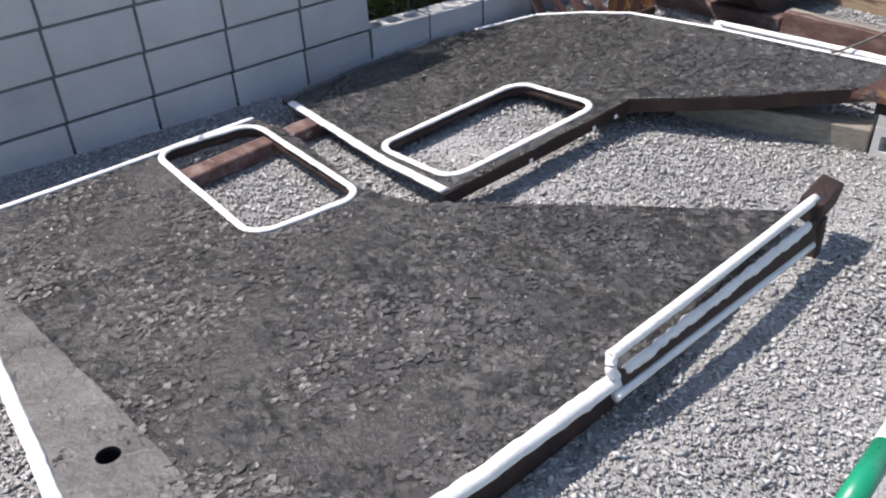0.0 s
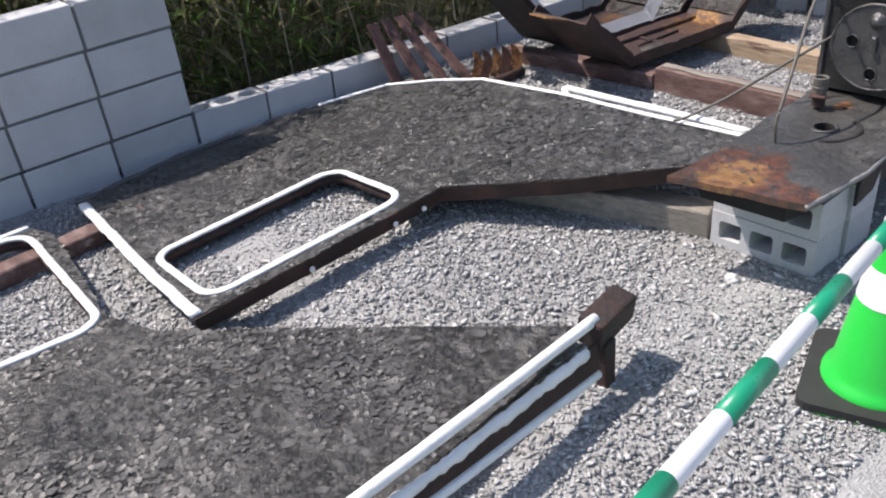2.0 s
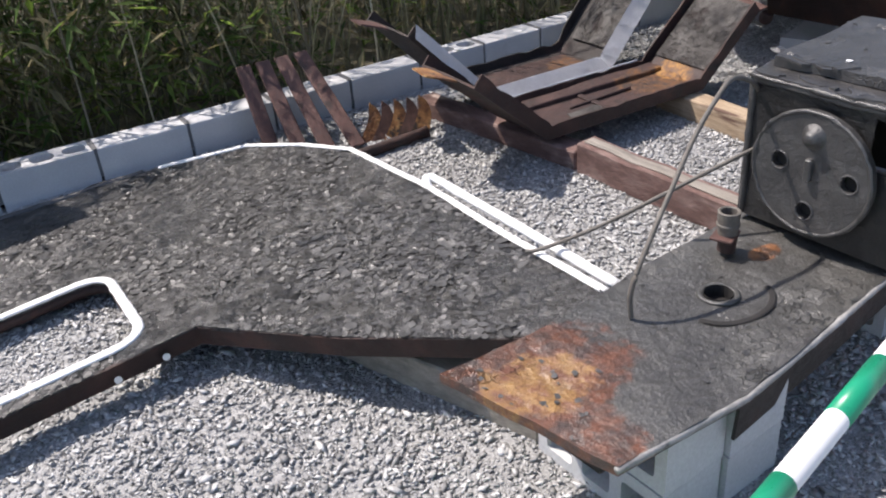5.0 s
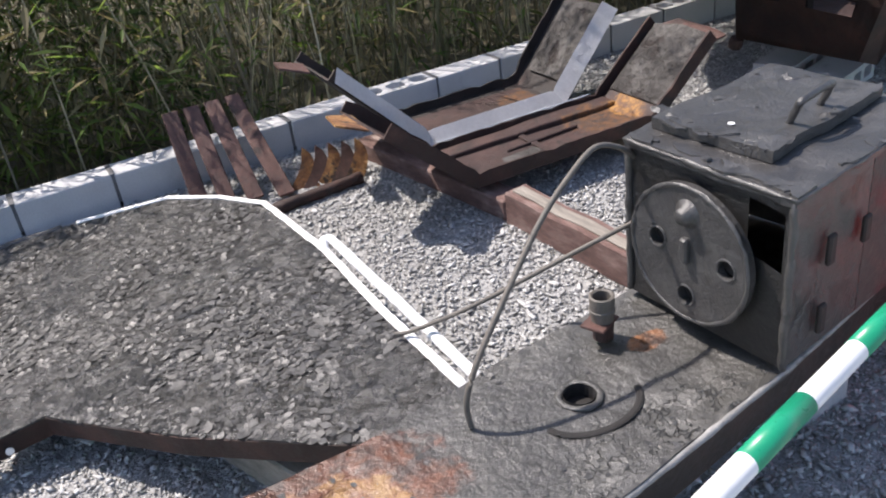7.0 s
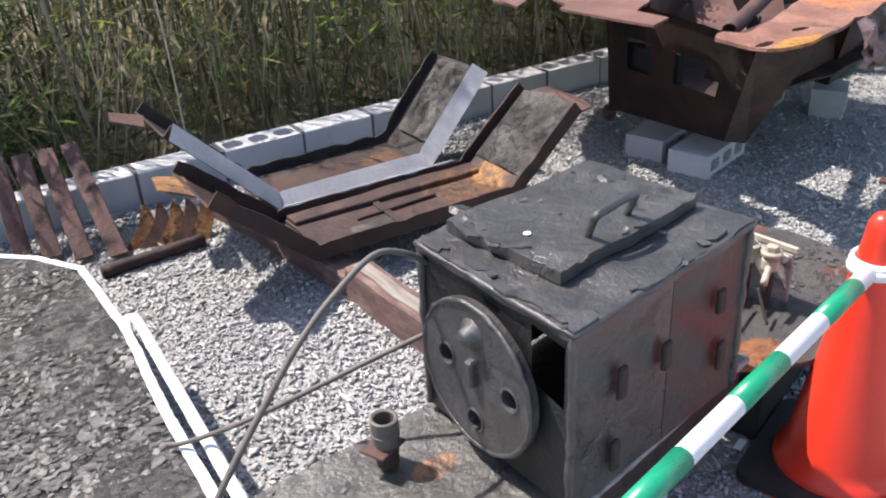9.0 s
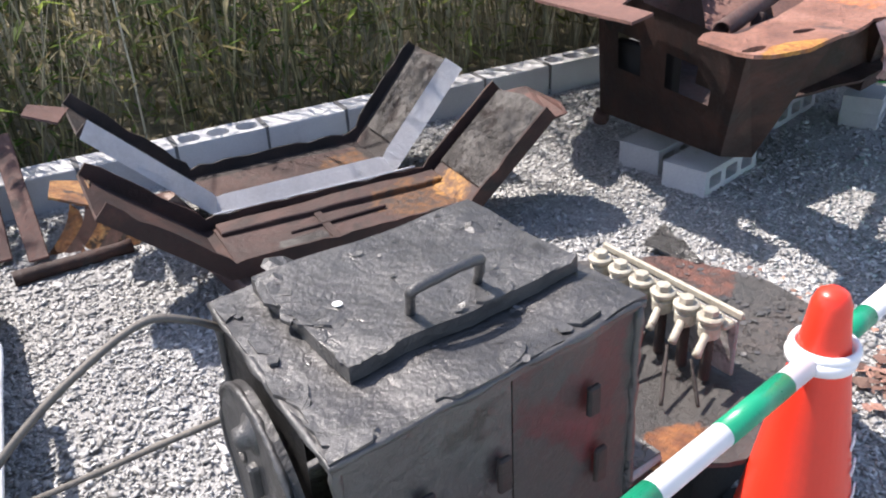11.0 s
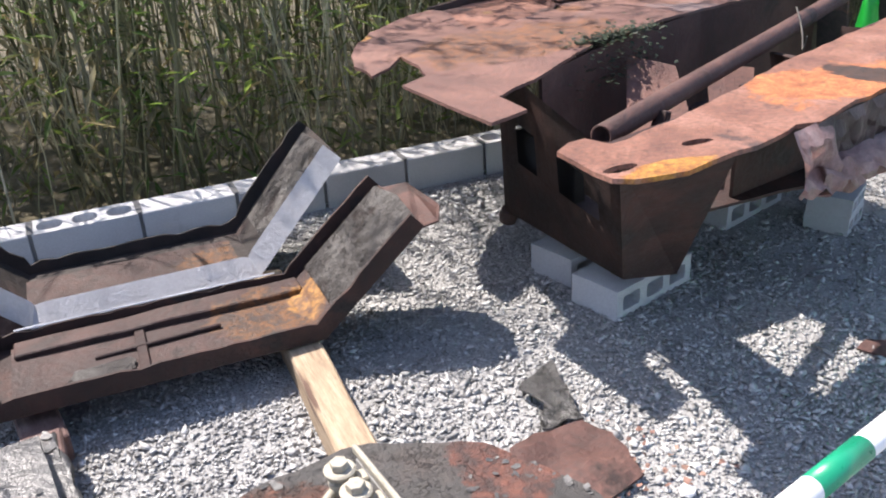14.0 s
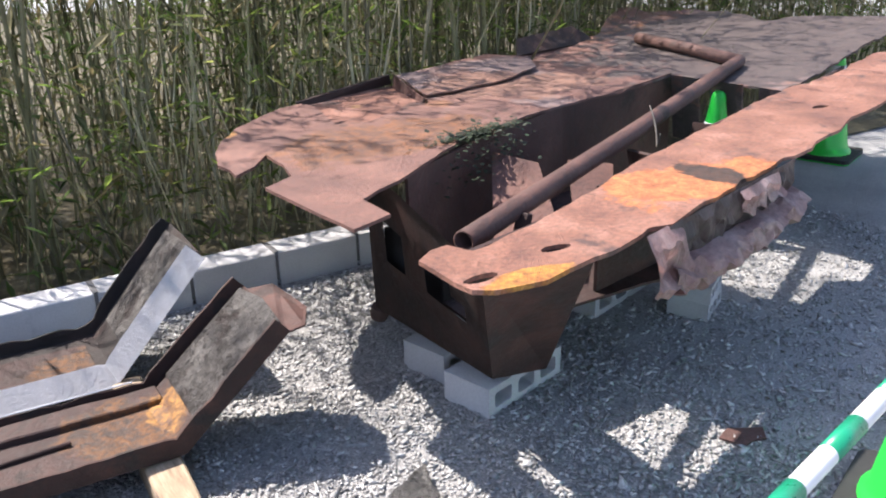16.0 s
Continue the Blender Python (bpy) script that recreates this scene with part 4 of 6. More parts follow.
timber((0.66, -1.62, 0.0), (0.955, -2.42, 0.0), 0.12, 0.11, M_WOODGREY, "weathered grey squared timber carrying the panel edge")
timber((-1.62, -0.70, -0.06), (-0.52, -0.53, -0.055), 0.10, 0.075, M_WOODRED, "rust-stained timber under the panels")
timber((1.90, -0.28, 0.0), (2.05, -1.27, 0.0), 0.11, 0.085, M_WOODRED, "weathered dark timber under the bent channels")
timber((2.04, -1.29, 0.0), (2.10, -2.36, 0.0), 0.10, 0.13, M_WOODRED, "rust-stained timber with a pale worn top")
timber((2.785, -0.62, -0.02), (2.74, -1.80, 0.0), 0.10, 0.11, M_WOODPALE, "pale new-sawn timber under the channels")
bm = bm_beam((2.04, -1.31, 0.131), (2.085, -2.34, 0.131), 0.05, 0.006, 0.002)
part("worn_top", bm, M_WOODGREY, bpy.data.objects["timber_beam.003"], "pale splintered top edge")


# ---- loose concrete blocks ----
def block_mesh():
    """A hollow block on its side: 0.39 along y, 0.19 along x with the cells through, 0.12 high; stands on z 0."""
    if "loose_block" in bpy.data.meshes:
        return bpy.data.meshes["loose_block"]
    holes = [rounded_rect(c - 0.043, 0.026, c + 0.043, 0.080, 0.010, 2) for c in (-0.121, 0.0, 0.121)]
    bm = bm_sheet([(-0.195, 0.0), (0.195, 0.0), (0.195, 0.106), (-0.195, 0.106)], holes, lambda x, y: 0.095, 0.19, 0.2)
    for v in bm.verts:
        v.co = Vector((v.co.z, v.co.x, v.co.y))
    me = bpy.data.meshes.new("loose_block")
    bm.to_mesh(me)
    bm.free()
    me.materials.append(M_BLOCK)
    return me


def loose_block(x, y, z, rz, label):
    ob = new("concrete_block", block_mesh())
    ob.matrix_basis = pose(x, y, z, 0, 0, rz)
    return tagged(ob, label, "concrete block", "loose concrete blocks")


for level in (0, 1):
    for col in (0, 1):
        ob = loose_block(0.995 + 0.196 * col + 0.004 * level, -2.648, 0.139 * level, 4, "grey hollow concrete block stacked under the black slab")
        ob.scale = (1, 1, 1.3)
for level in (0, 1):
    loose_block(2.0, -2.49, 0.12 * level, 4, "grey hollow concrete block stacked under the black slab").scale = (1, 1, 1.13)
loose_block(3.889, -1.218, 0.0, -74, "grey concrete block under the rusted hull corner")
loose_block(3.885, -0.955, 0.0, -74, "grey concrete block under the rusted hull")
loose_block(4.64, -0.86, 0.0, -74, "grey concrete block under the rusted hull")
loose_block(4.87, -1.15, 0.0, -62, "sunlit grey concrete block in a stacked pair").scale = (0.85, 0.52, 0.68)
loose_block(4.87, -1.15, 0.0725, -60, "sunlit grey concrete block on top of another").scale = (0.85, 0.52, 0.68)


# ---- black slab on the blocks ----
SLAB_Z = 0.35


def build_slab():
    root = thing("black_slab", (1.4, -2.6, 0.24), "flaking black steel slab with an orange rusted corner on concrete blocks", "steel slab")
    outline = [(0.635, -2.45), (0.70, -2.70), (0.745, -2.885), (1.10, -2.885), (1.44, -2.83), (1.80, -2.77), (2.36, -2.66), (2.30, -2.26), (1.76, -2.335), (1.26, -2.385), (0.87, -2.455)]
    top = lambda x, y: SLAB_Z + 0.01 * math.sin(x * 3)
    hole = [(1.338 + 0.036 * math.cos(a), -2.592 + 0.036 * math.sin(a)) for a in np.linspace(0, 6.283, 17)[:-1]]
    part("plate", bm_sheet(outline, [hole], top, 0.025, 0.06, 0.008, 0.008), M_SLAB, root)
    scatter_flakes("flaked_paint", outline, [hole, [(1.65, -2.9), (2.4, -2.9), (2.4, -2.2), (1.65, -2.3)]], top, 160, root, 5, (0.004, 0.011))
    # near-black filler: the shade below the slab is in its colour
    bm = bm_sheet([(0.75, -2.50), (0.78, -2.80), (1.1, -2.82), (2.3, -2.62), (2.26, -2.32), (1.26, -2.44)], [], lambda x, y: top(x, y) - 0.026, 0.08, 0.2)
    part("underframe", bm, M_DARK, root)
    ring = [(1.338 + 0.044 * math.cos(a), -2.592 + 0.044 * math.sin(a), top(1.34, -2.6) + 0.003) for a in np.linspace(0, 6.283, 25)[:-1]]
    part("filler_ring", bm_tube(ring, 0.008, 8, True, 0.6, 0.5), M_SLAB, root, smooth=True)
    bm = bm_cyl(pose(1.338, -2.592, SLAB_Z - 0.13), 0.035, 0.035, 0.13, 20, caps=False)
    part("filler_neck", bm, M_DARK, root)
    # curved recess of a missing cover round the hole, its shade drawn as a near-black tube
    arc = [(1.338 + 0.115 * math.cos(a), -2.625 + 0.085 * math.sin(a), top(1.34, -2.6) + 0.0035) for a in np.linspace(3.3, 6.1, 18)]
    part("cover_groove", bm_tube(arc, 0.008, 6, flat=0.3), M_DARK, root)
    # skirt below the lip; its black holds the shade under the slab
    lip = outline[3:7]
    bm = bm_poly([(x, y + 0.012, top(x, y) - 0.02) for x, y in lip] + [(x, y + 0.02, top(x, y) - 0.14) for x, y in lip], [(i, i + 1, 5 + i, 4 + i) for i in range(3)], 0.008)
    part("near_skirt", bm, M_BLACKRUST, root, "folded near edge, black for the shade under the slab")
    part("near_lip", bm_tube([Vector((x, y, top(x, y) - 0.01)) for x, y in dense([Vector(p) for p in outline[2:7]], 0.02, False)], 0.008, 8, wobble=0.3), M_EDGE, root, smooth=True)


build_slab()


def build_fitting():
    x, y = 1.505, -2.465
    root = thing("pipe_fitting", (x, y, SLAB_Z), "grey threaded pipe stub with a square flange on the black slab", "pipe fitting")
    part("stub", bm_cyl(pose(x, y, SLAB_Z - 0.002, 3, 2), 0.024, 0.024, 0.045, 18, 0.003), M_RUSTDARK, root, smooth=False)
    part("flange", bm_box(pose(x - 0.008, y, SLAB_Z + 0.045, 2, 3, 25), 0.08, 0.058, 0.008, 0.002), M_RUST, root, "square rusted flange")
    b = SLAB_Z + 0.048
    part("collar", bm_lathe([(0.026, b), (0.027, b + 0.022), (0.030, b + 0.024), (0.030, b + 0.03), (0.028, b + 0.032), (0.029, b + 0.064), (0.025, b + 0.066), (0.021, b + 0.063), (0.020, b + 0.015)], pose(x, y, 0), 24), M_CABLE, root, "grey threaded collar", smooth=False)


build_fitting()


def build_cables():
    up = [(1.10, -2.545, 0.355), (1.10, -2.54, 0.42), (1.14, -2.535, 0.50), (1.25, -2.50, 0.61), (1.36, -2.46, 0.70), (1.47, -2.42, 0.755), (1.564, -2.385, 0.776), (1.63, -2.385, 0.755), (1.685, -2.375, 0.71)]
    r1 = thing("steel_cable", (1.10, -2.545, 0.355), "stiff grey steel cable bent up from the slab to the box", "cable")
    part("strand", bm_tube(smooth_path(up, 10), 0.0065, 8, wobble=0.12), M_CABLE, r1, smooth=True)
    r2 = thing("steel_cable", (1.165, -2.055, 0.28), "stiff grey steel cable lying from the panel to the box", "cable")
    low = [(1.165, -2.055, 0.287), (1.20, -2.09, 0.30), (1.30, -2.19, 0.37), (1.42, -2.28, 0.45), (1.55, -2.345, 0.515), (1.69, -2.40, 0.57)]
    part("strand", bm_tube(smooth_path(low, 10), 0.006, 8, wobble=0.12), M_CABLE, r2, smooth=True)


build_cables()


# ---- black steel box on the slab ----
def build_box():
    root = thing("steel_box", (1.95, -2.55, SLAB_Z + 0.01), "black steel battery box with hinged lid, handle and round cover", "steel box")
    zt, zb = 0.75, SLAB_Z + 0.012
    nl, nr, fr, fl = (1.675, -2.365), (1.70, -2.80), (2.24, -2.712), (2.17, -2.285)
    t = 0.012
    # shell, with a torn corner beside the round cover
    bm = bmesh.new()
    def quad(bmx, pts):
        return bmx.faces.new([bmx.verts.new(p) for p in pts])
    lerp2 = lambda a, b, s: (a[0] + (b[0] - a[0]) * s, a[1] + (b[1] - a[1]) * s)
    s1, s2 = lerp2(nl, nr, 0.76), lerp2(nl, nr, 0.955)
    za, zc = 0.585, 0.715
    P = lambda q, z: (q[0], q[1], z)
    for pts in ([P(nl, zb), P(s1, zb), P(s1, zt), P(nl, zt)], [P(s1, zb), P(s2, zb), P(s2, za), P(s1, za + 0.02)], [P(s1, zc + 0.01), P(s2, zc), P(s2, zt), P(s1, zt)], [P(s2, zb), P(nr, zb), P(nr, zt), P(s2, zt)]):
        quad(bm, pts)
    bmesh.ops.solidify(bm, geom=bm.faces[:], thickness=t)
    part("front_wall", bm, M_TARBOX, root)
    part("side_wall", bm_poly([P(nr, zb), P(lerp2(nr, fr, 0.52), zb), P(lerp2(nr, fr, 0.52), zt), P(nr, zt)], [(0, 1, 2, 3)], t), M_TARBOX, root)
    part("red_side_wall", bm_poly([P(lerp2(nr, fr, 0.525), zb), P(fr, zb), P(fr, zt), P(lerp2(nr, fr, 0.525), zt)], [(0, 1, 2, 3)], t), M_REDBOX, root, "side sheet with faded red paint")
    part("back_wall", bm_poly([P(fr, zb), P(fl, zb), P(fl, zt), P(fr, zt)], [(0, 1, 2, 3)], t), M_TARBOX, root)
    part("far_wall", bm_poly([P(fl, zb), P(nl, zb), P(nl, zt), P(fl, zt)], [(0, 1, 2, 3)], t), M_TARBOX, root)
    out = lambda q, k: (1.95 + (q[0] - 1.95) * k, -2.54 + (q[1] + 2.54) * k)
    top_plan = [out(q, 1.03) for q in (nl, nr, fr, fl)]
    part("top_plate", bm_sheet(top_plan, [], lambda x, y: zt + 0.012, 0.022, 0.03, 0.010, 0.006), M_TARBOX, root)
    loop = dense([Vector((*q, zt + 0.006)) for q in top_plan], 0.025)
    part("rim_bead", bm_tube(loop, 0.006, 7, True, 1.1), M_TARBOX, root, smooth=True)
    for a_, b_ in ((nl, zb), (nr, zb), (fr, zb), (fl, zb)):
        part("corner_bead", bm_tube(dense([Vector((*a_, zb)), Vector((*a_, zt))], 0.025, False), 0.009, 7, wobble=0.8), M_TARBOX, root, smooth=True)
    scatter_flakes("flaked_paint", top_plan, [], lambda x, y: zt + 0.013, 40, root, 15, (0.004, 0.012), 0.4)
    lid_plan = [(1.735, -2.372), (1.775, -2.675), (2.205, -2.60), (2.165, -2.315)]
    lid = part("lid", bm_sheet(lid_plan, [], lambda x, y: zt + 0.040, 0.026, 0.03, 0.007, 0.004), M_TARBOX, root, "raised hinged lid plate")
    scatter_flakes("flaked_paint", lid_plan, [], lambda x, y: zt + 0.041, 40, root, 17, (0.003, 0.009), 0.4)
    # thick paint that has cracked and lifted along the edges of the top
    rng = random.Random(12)
    edges = [(nl, nr, zt + 0.014, 12), (nr, fr, zt + 0.014, 5), (lid_plan[0], lid_plan[1], zt + 0.038, 9), (lid_plan[1], lid_plan[2], zt + 0.038, 4)]
    for e0, e1, ez, count in edges:
        for i in range(count):
            q = lerp2(lerp2(e0, e1, rng.uniform(0.03, 0.97)), (1.95, -2.54), rng.uniform(0.0, 0.09))
            k = rng.randint(7, 10)
            w = rng.uniform(0.016, 0.05)
            along = math.degrees(math.atan2(e1[1] - e0[1], e1[0] - e0[0]))
            ring = [(w * rng.uniform(0.55, 1.25) * math.cos(6.283 * j / k), 0.42 * w * rng.uniform(0.5, 1.3) * math.sin(6.283 * j / k)) for j in range(k)]
            bm = bmesh.new()
            f = bm.faces.new([bm.verts.new((*p, 0)) for p in ring])
            up = bmesh.ops.extrude_face_region(bm, geom=[f])
            bmesh.ops.translate(bm, vec=(0, 0, 0.006), verts=[g for g in up["geom"] if isinstance(g, bmesh.types.BMVert)])
            bmesh.ops.transform(bm, matrix=pose(q[0], q[1], ez - 0.003, rng.uniform(-5, 5), rng.uniform(-7, 7), along + rng.uniform(-25, 25)), verts=bm.verts)
            part("paint_chip", bm, M_TARBOX, root)
    a, b = Vector((1.905, -2.600, zt + 0.038)), Vector((2.035, -2.572, zt + 0.038))
    up = Vector((-0.012, -0.035, 0.062))
    hp = [a, a + up * 0.7, a + up + (b - a) * 0.1, b + up - (b - a) * 0.1, b + up * 0.7, b]
    part("handle", bm_tube(smooth_path(hp, 6), 0.0085, 10, wobble=0.2), M_TARBOX, lid, "bent rod handle", smooth=True)
    for q, r in (((2.13, -2.42), 0.03), ((1.79, -2.345), 0.028), ((1.77, -2.40), 0.02)):
        bm = bm_cyl(pose(q[0], q[1], zt + 0.036, 6, 8), r, r * 0.6, 0.007, 9)
        for v in bm.verts:
            v.co += Vector((1, 1, 0.5)) * 0.012 * noise.noise(v.co * 40)
        part("torn_hinge", bm, M_TARBOX, root)
    part("paint_speck", bm_cyl(pose(1.823, -2.520, zt + 0.0405), 0.008, 0.008, 0.0015, 10), M_WHITE, lid, "white paint speck")
    # round cover on the front, with knob and three holes
    c = Vector((*lerp2(nl, nr, 0.475), 0.555))
    face = (Vector((nr[0], nr[1], 0)) - Vector((nl[0], nl[1], 0))).normalized()
    rz = math.degrees(math.atan2(face.y, face.x))
    disc_m = pose(c.x - 0.012, c.y, c.z, 90, 0, rz) @ pose(0, 0, 0)
    ring_of = lambda cx, cy, r, k: [(cx + r * math.cos(6.2832 * q / k), cy + r * math.sin(6.2832 * q / k)) for q in range(k)]
    spots3 = ((-0.085, 0.015), (0.105, 0.008), (0.0, -0.10))
    bm = bm_sheet(ring_of(0, 0, 0.163, 48), [ring_of(u, w, 0.022, 16) for u, w in spots3], lambda x, y: 0.024, 0.020, 0.03, 0.003)
    bmesh.ops.transform(bm, matrix=disc_m, verts=bm.verts)
    disc = part("round_cover", bm, M_TARBOX, root, "round cover plate")
    rim = [disc_m @ Vector((*q, 0.022)) for q in ring_of(0, 0, 0.160, 60)]
    part("cover_rim", bm_tube(rim, 0.006, 7, True, 0.7), M_TARBOX, disc, smooth=True)
    disc_dir = (disc_m.to_3x3() @ Vector((0, 0, 1))).normalized()
    for u, w in spots3:
        part("hole_rim", bm_tube([disc_m @ Vector((*q, 0.024)) for q in ring_of(u, w, 0.024, 18)], 0.003, 6, True, 0.4), M_TARBOX, disc)
        # near-black disc at the bottom paints the shade in the hole
        part("cover_hole", bm_cyl(disc_m @ pose(u, w, 0.001), 0.021, 0.021, 0.003, 16), M_DARK, disc)
    p = c + Vector((-0.012, 0, 0.10)) + disc_dir * 0.021
    part("knob", bm_lathe([(0.036, 0), (0.031, 0.006), (0.020, 0.012), (0.017, 0.026), (0.006, 0.03)], pose(p.x, p.y, p.z, 90, 0, rz), 16), M_TARBOX, disc, smooth=True)
    p = c + Vector((-0.012, 0, 0.015)) + disc_dir * 0.03
    part("latch_bar", bm_box(pose(p.x, p.y, p.z, 0, 0, rz), 0.02, 0.018, 0.06, 0.004), M_TARBOX, disc)
    for s, w, z in ((0.22, 0.05, 0.60), (0.47, 0.045, 0.59), (0.80, 0.04, 0.63), (0.84, 0.05, 0.49), (0.2, 0.05, 0.44)):
        q = lerp2(nr, fr, s)
        part("hasp", bm_box(pose(q[0] + 0.003, q[1] - 0.014, z, 0, 0, 9), 0.026, 0.012, w * 1.4, 0.004), M_BLACKRUST, root)


build_box()


# ---- terminal plate behind the box ----
def build_terminals():
    plate = thing("rusted_plate", (2.75, -2.3, 0.24), "torn black and rust-red steel plate behind the box", "steel plate")
    outline = [(2.33, -2.02), (2.50, -1.97), (2.69, -1.965), (2.83, -2.03), (2.935, -2.106), (3.03, -2.30), (3.02, -2.545), (2.80, -2.66), (2.52, -2.74), (2.34, -2.66)]
    top = lambda x, y: 0.33 - 0.01 * max(0, x - 2.7) + 0.012 * noise.noise(Vector((x * 5, y * 5, 1)))
    part("sheet", bm_sheet(outline, [], top, 0.012, 0.04, 0.01, 0.016), M_PLATE, plate)
    scatter_flakes("flaked_paint", outline, [], top, 500, plate, 8, (0.005, 0.014))
    # added near-black filler that paints the shade beneath the sheet
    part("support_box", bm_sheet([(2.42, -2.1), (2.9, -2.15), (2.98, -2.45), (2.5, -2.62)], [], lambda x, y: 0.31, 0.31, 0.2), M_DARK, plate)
    row = thing("terminal_block", (2.6, -2.36, 0.33), "tarnished brass terminal block with six bolted posts", "terminal block")
    a, b = Vector((2.571, -2.200, 0)), Vector((2.607, -2.515, 0))
    d = (b - a).normalized()
    side = Vector((d.y, -d.x, 0))
    back = (a + b) / 2 + Vector((0.045, 0, 0.44))
    rz = math.degrees(math.atan2(d.y, d.x))
    part("backing_strip", bm_box(pose(back.x, back.y, 0.492, 0, 0, rz), 0.40, 0.010, 0.018, 0.003), M_BRASS, row, "thin pale strip")
    part("backing_plate", bm_box(pose(back.x, back.y, 0.41, 0, 0, rz), 0.38, 0.010, 0.14, 0.003), M_EDGE, row)
    rng = random.Random(3)
    for i in range(6):
        p = a.lerp(b, i / 5)
        e = Vector((rng.uniform(-0.10, -0.03), rng.uniform(-0.10, -0.02), 0))
        post = part("post", bm_lathe([(0.008, 0.430), (0.012, 0.440), (0.022, 0.445), (0.023, 0.470), (0.016, 0.475), (0.016, 0.482), (0.027, 0.483), (0.028, 0.491), (0.024, 0.494)], pose(p.x, p.y, 0), 16), M_BRASS, row)
        part("nut", bm_cyl(pose(p.x, p.y, 0.494, 0, 0, 17 * i), 0.017, 0.016, 0.014, 6, 0.002), M_BRASS, post)
        part("stem", bm_cyl(pose(p.x, p.y, 0.335), 0.012, 0.012, 0.10, 10), M_BLACKRUST, post)
        q = p - Vector((0.032, 0.01, 0))
        part("lug", bm_tube([(p.x - 0.005, p.y, 0.458), (p.x - 0.028, p.y - 0.014, 0.450), (p.x - 0.046, p.y - 0.024, 0.442), (p.x - 0.062, p.y - 0.032, 0.434)], 0.0088, 10, wobble=0.25), M_BRASS, post, smooth=True)
        part("lead", bm_tube(smooth_path([(q.x - 0.02, q.y, 0.41), (q.x - 0.02 + e.x * 0.5, q.y + e.y * 0.5, 0.375), (q.x - 0.02 + e.x, q.y + e.y, 0.342)], 4), 0.0045, 6, wobble=0.3), M_BLACKRUST, post, smooth=True)
        part("clip", bm_box(pose(p.x + 0.034, p.y - 0.01, 0.468, 0, 0, rz), 0.03, 0.04, 0.014, 0.003), M_BRASS, post)


build_terminals()


# ---- bent channels ----
def bm_channel(path, y_back, y_front, flange, thick, width_skew=0.0, rag=0.0, lips=(True, True)):
    """A channel folded along a path in x and z: floor from y_back to y_front, flanges at both sides, standing on the path's upper side."""
    bm = bmesh.new()
    pts = [Vector((p[0], 0, p[1])) for p in dense([Vector(q) for q in path], 0.05, False)]
    n = len(pts)
    rows = []
    for i, p in enumerate(pts):
        d = (pts[min(n - 1, i + 1)] - pts[max(0, i - 1)]).normalized()
        up = Vector((-d.z, 0, d.x))
        t = i / (n - 1)
        yb, yf = y_back + width_skew * t, y_front + width_skew * t
        hb = flange * (1 - rag * max(0, noise.noise(Vector((p.x * 13, 1, 0)))) * 1.6)
        hf = flange * (1 - rag * max(0, noise.noise(Vector((p.x * 11, 4, 0)))))
        rows.append([bm.verts.new(q) for q in (p + up * hb + Vector((0, yb, 0)), p + Vector((0, yb, 0)), p + Vector((0, (yb + yf) / 2, 0.004)), p + Vector((0, yf, 0)), p + up * hf + Vector((0, yf, 0)))])
    for a, b in zip(rows, rows[1:]):
        for k in range(4):
            if (k == 0 and not lips[0]) or (k == 3 and not lips[1]):
                continue
            bm.faces.new((a[k], a[k + 1], b[k + 1], b[k]))
    bmesh.ops.recalc_face_normals(bm, faces=bm.faces)
    bmesh.ops.solidify(bm, geom=bm.faces[:], thickness=thick)
    return bm, pts


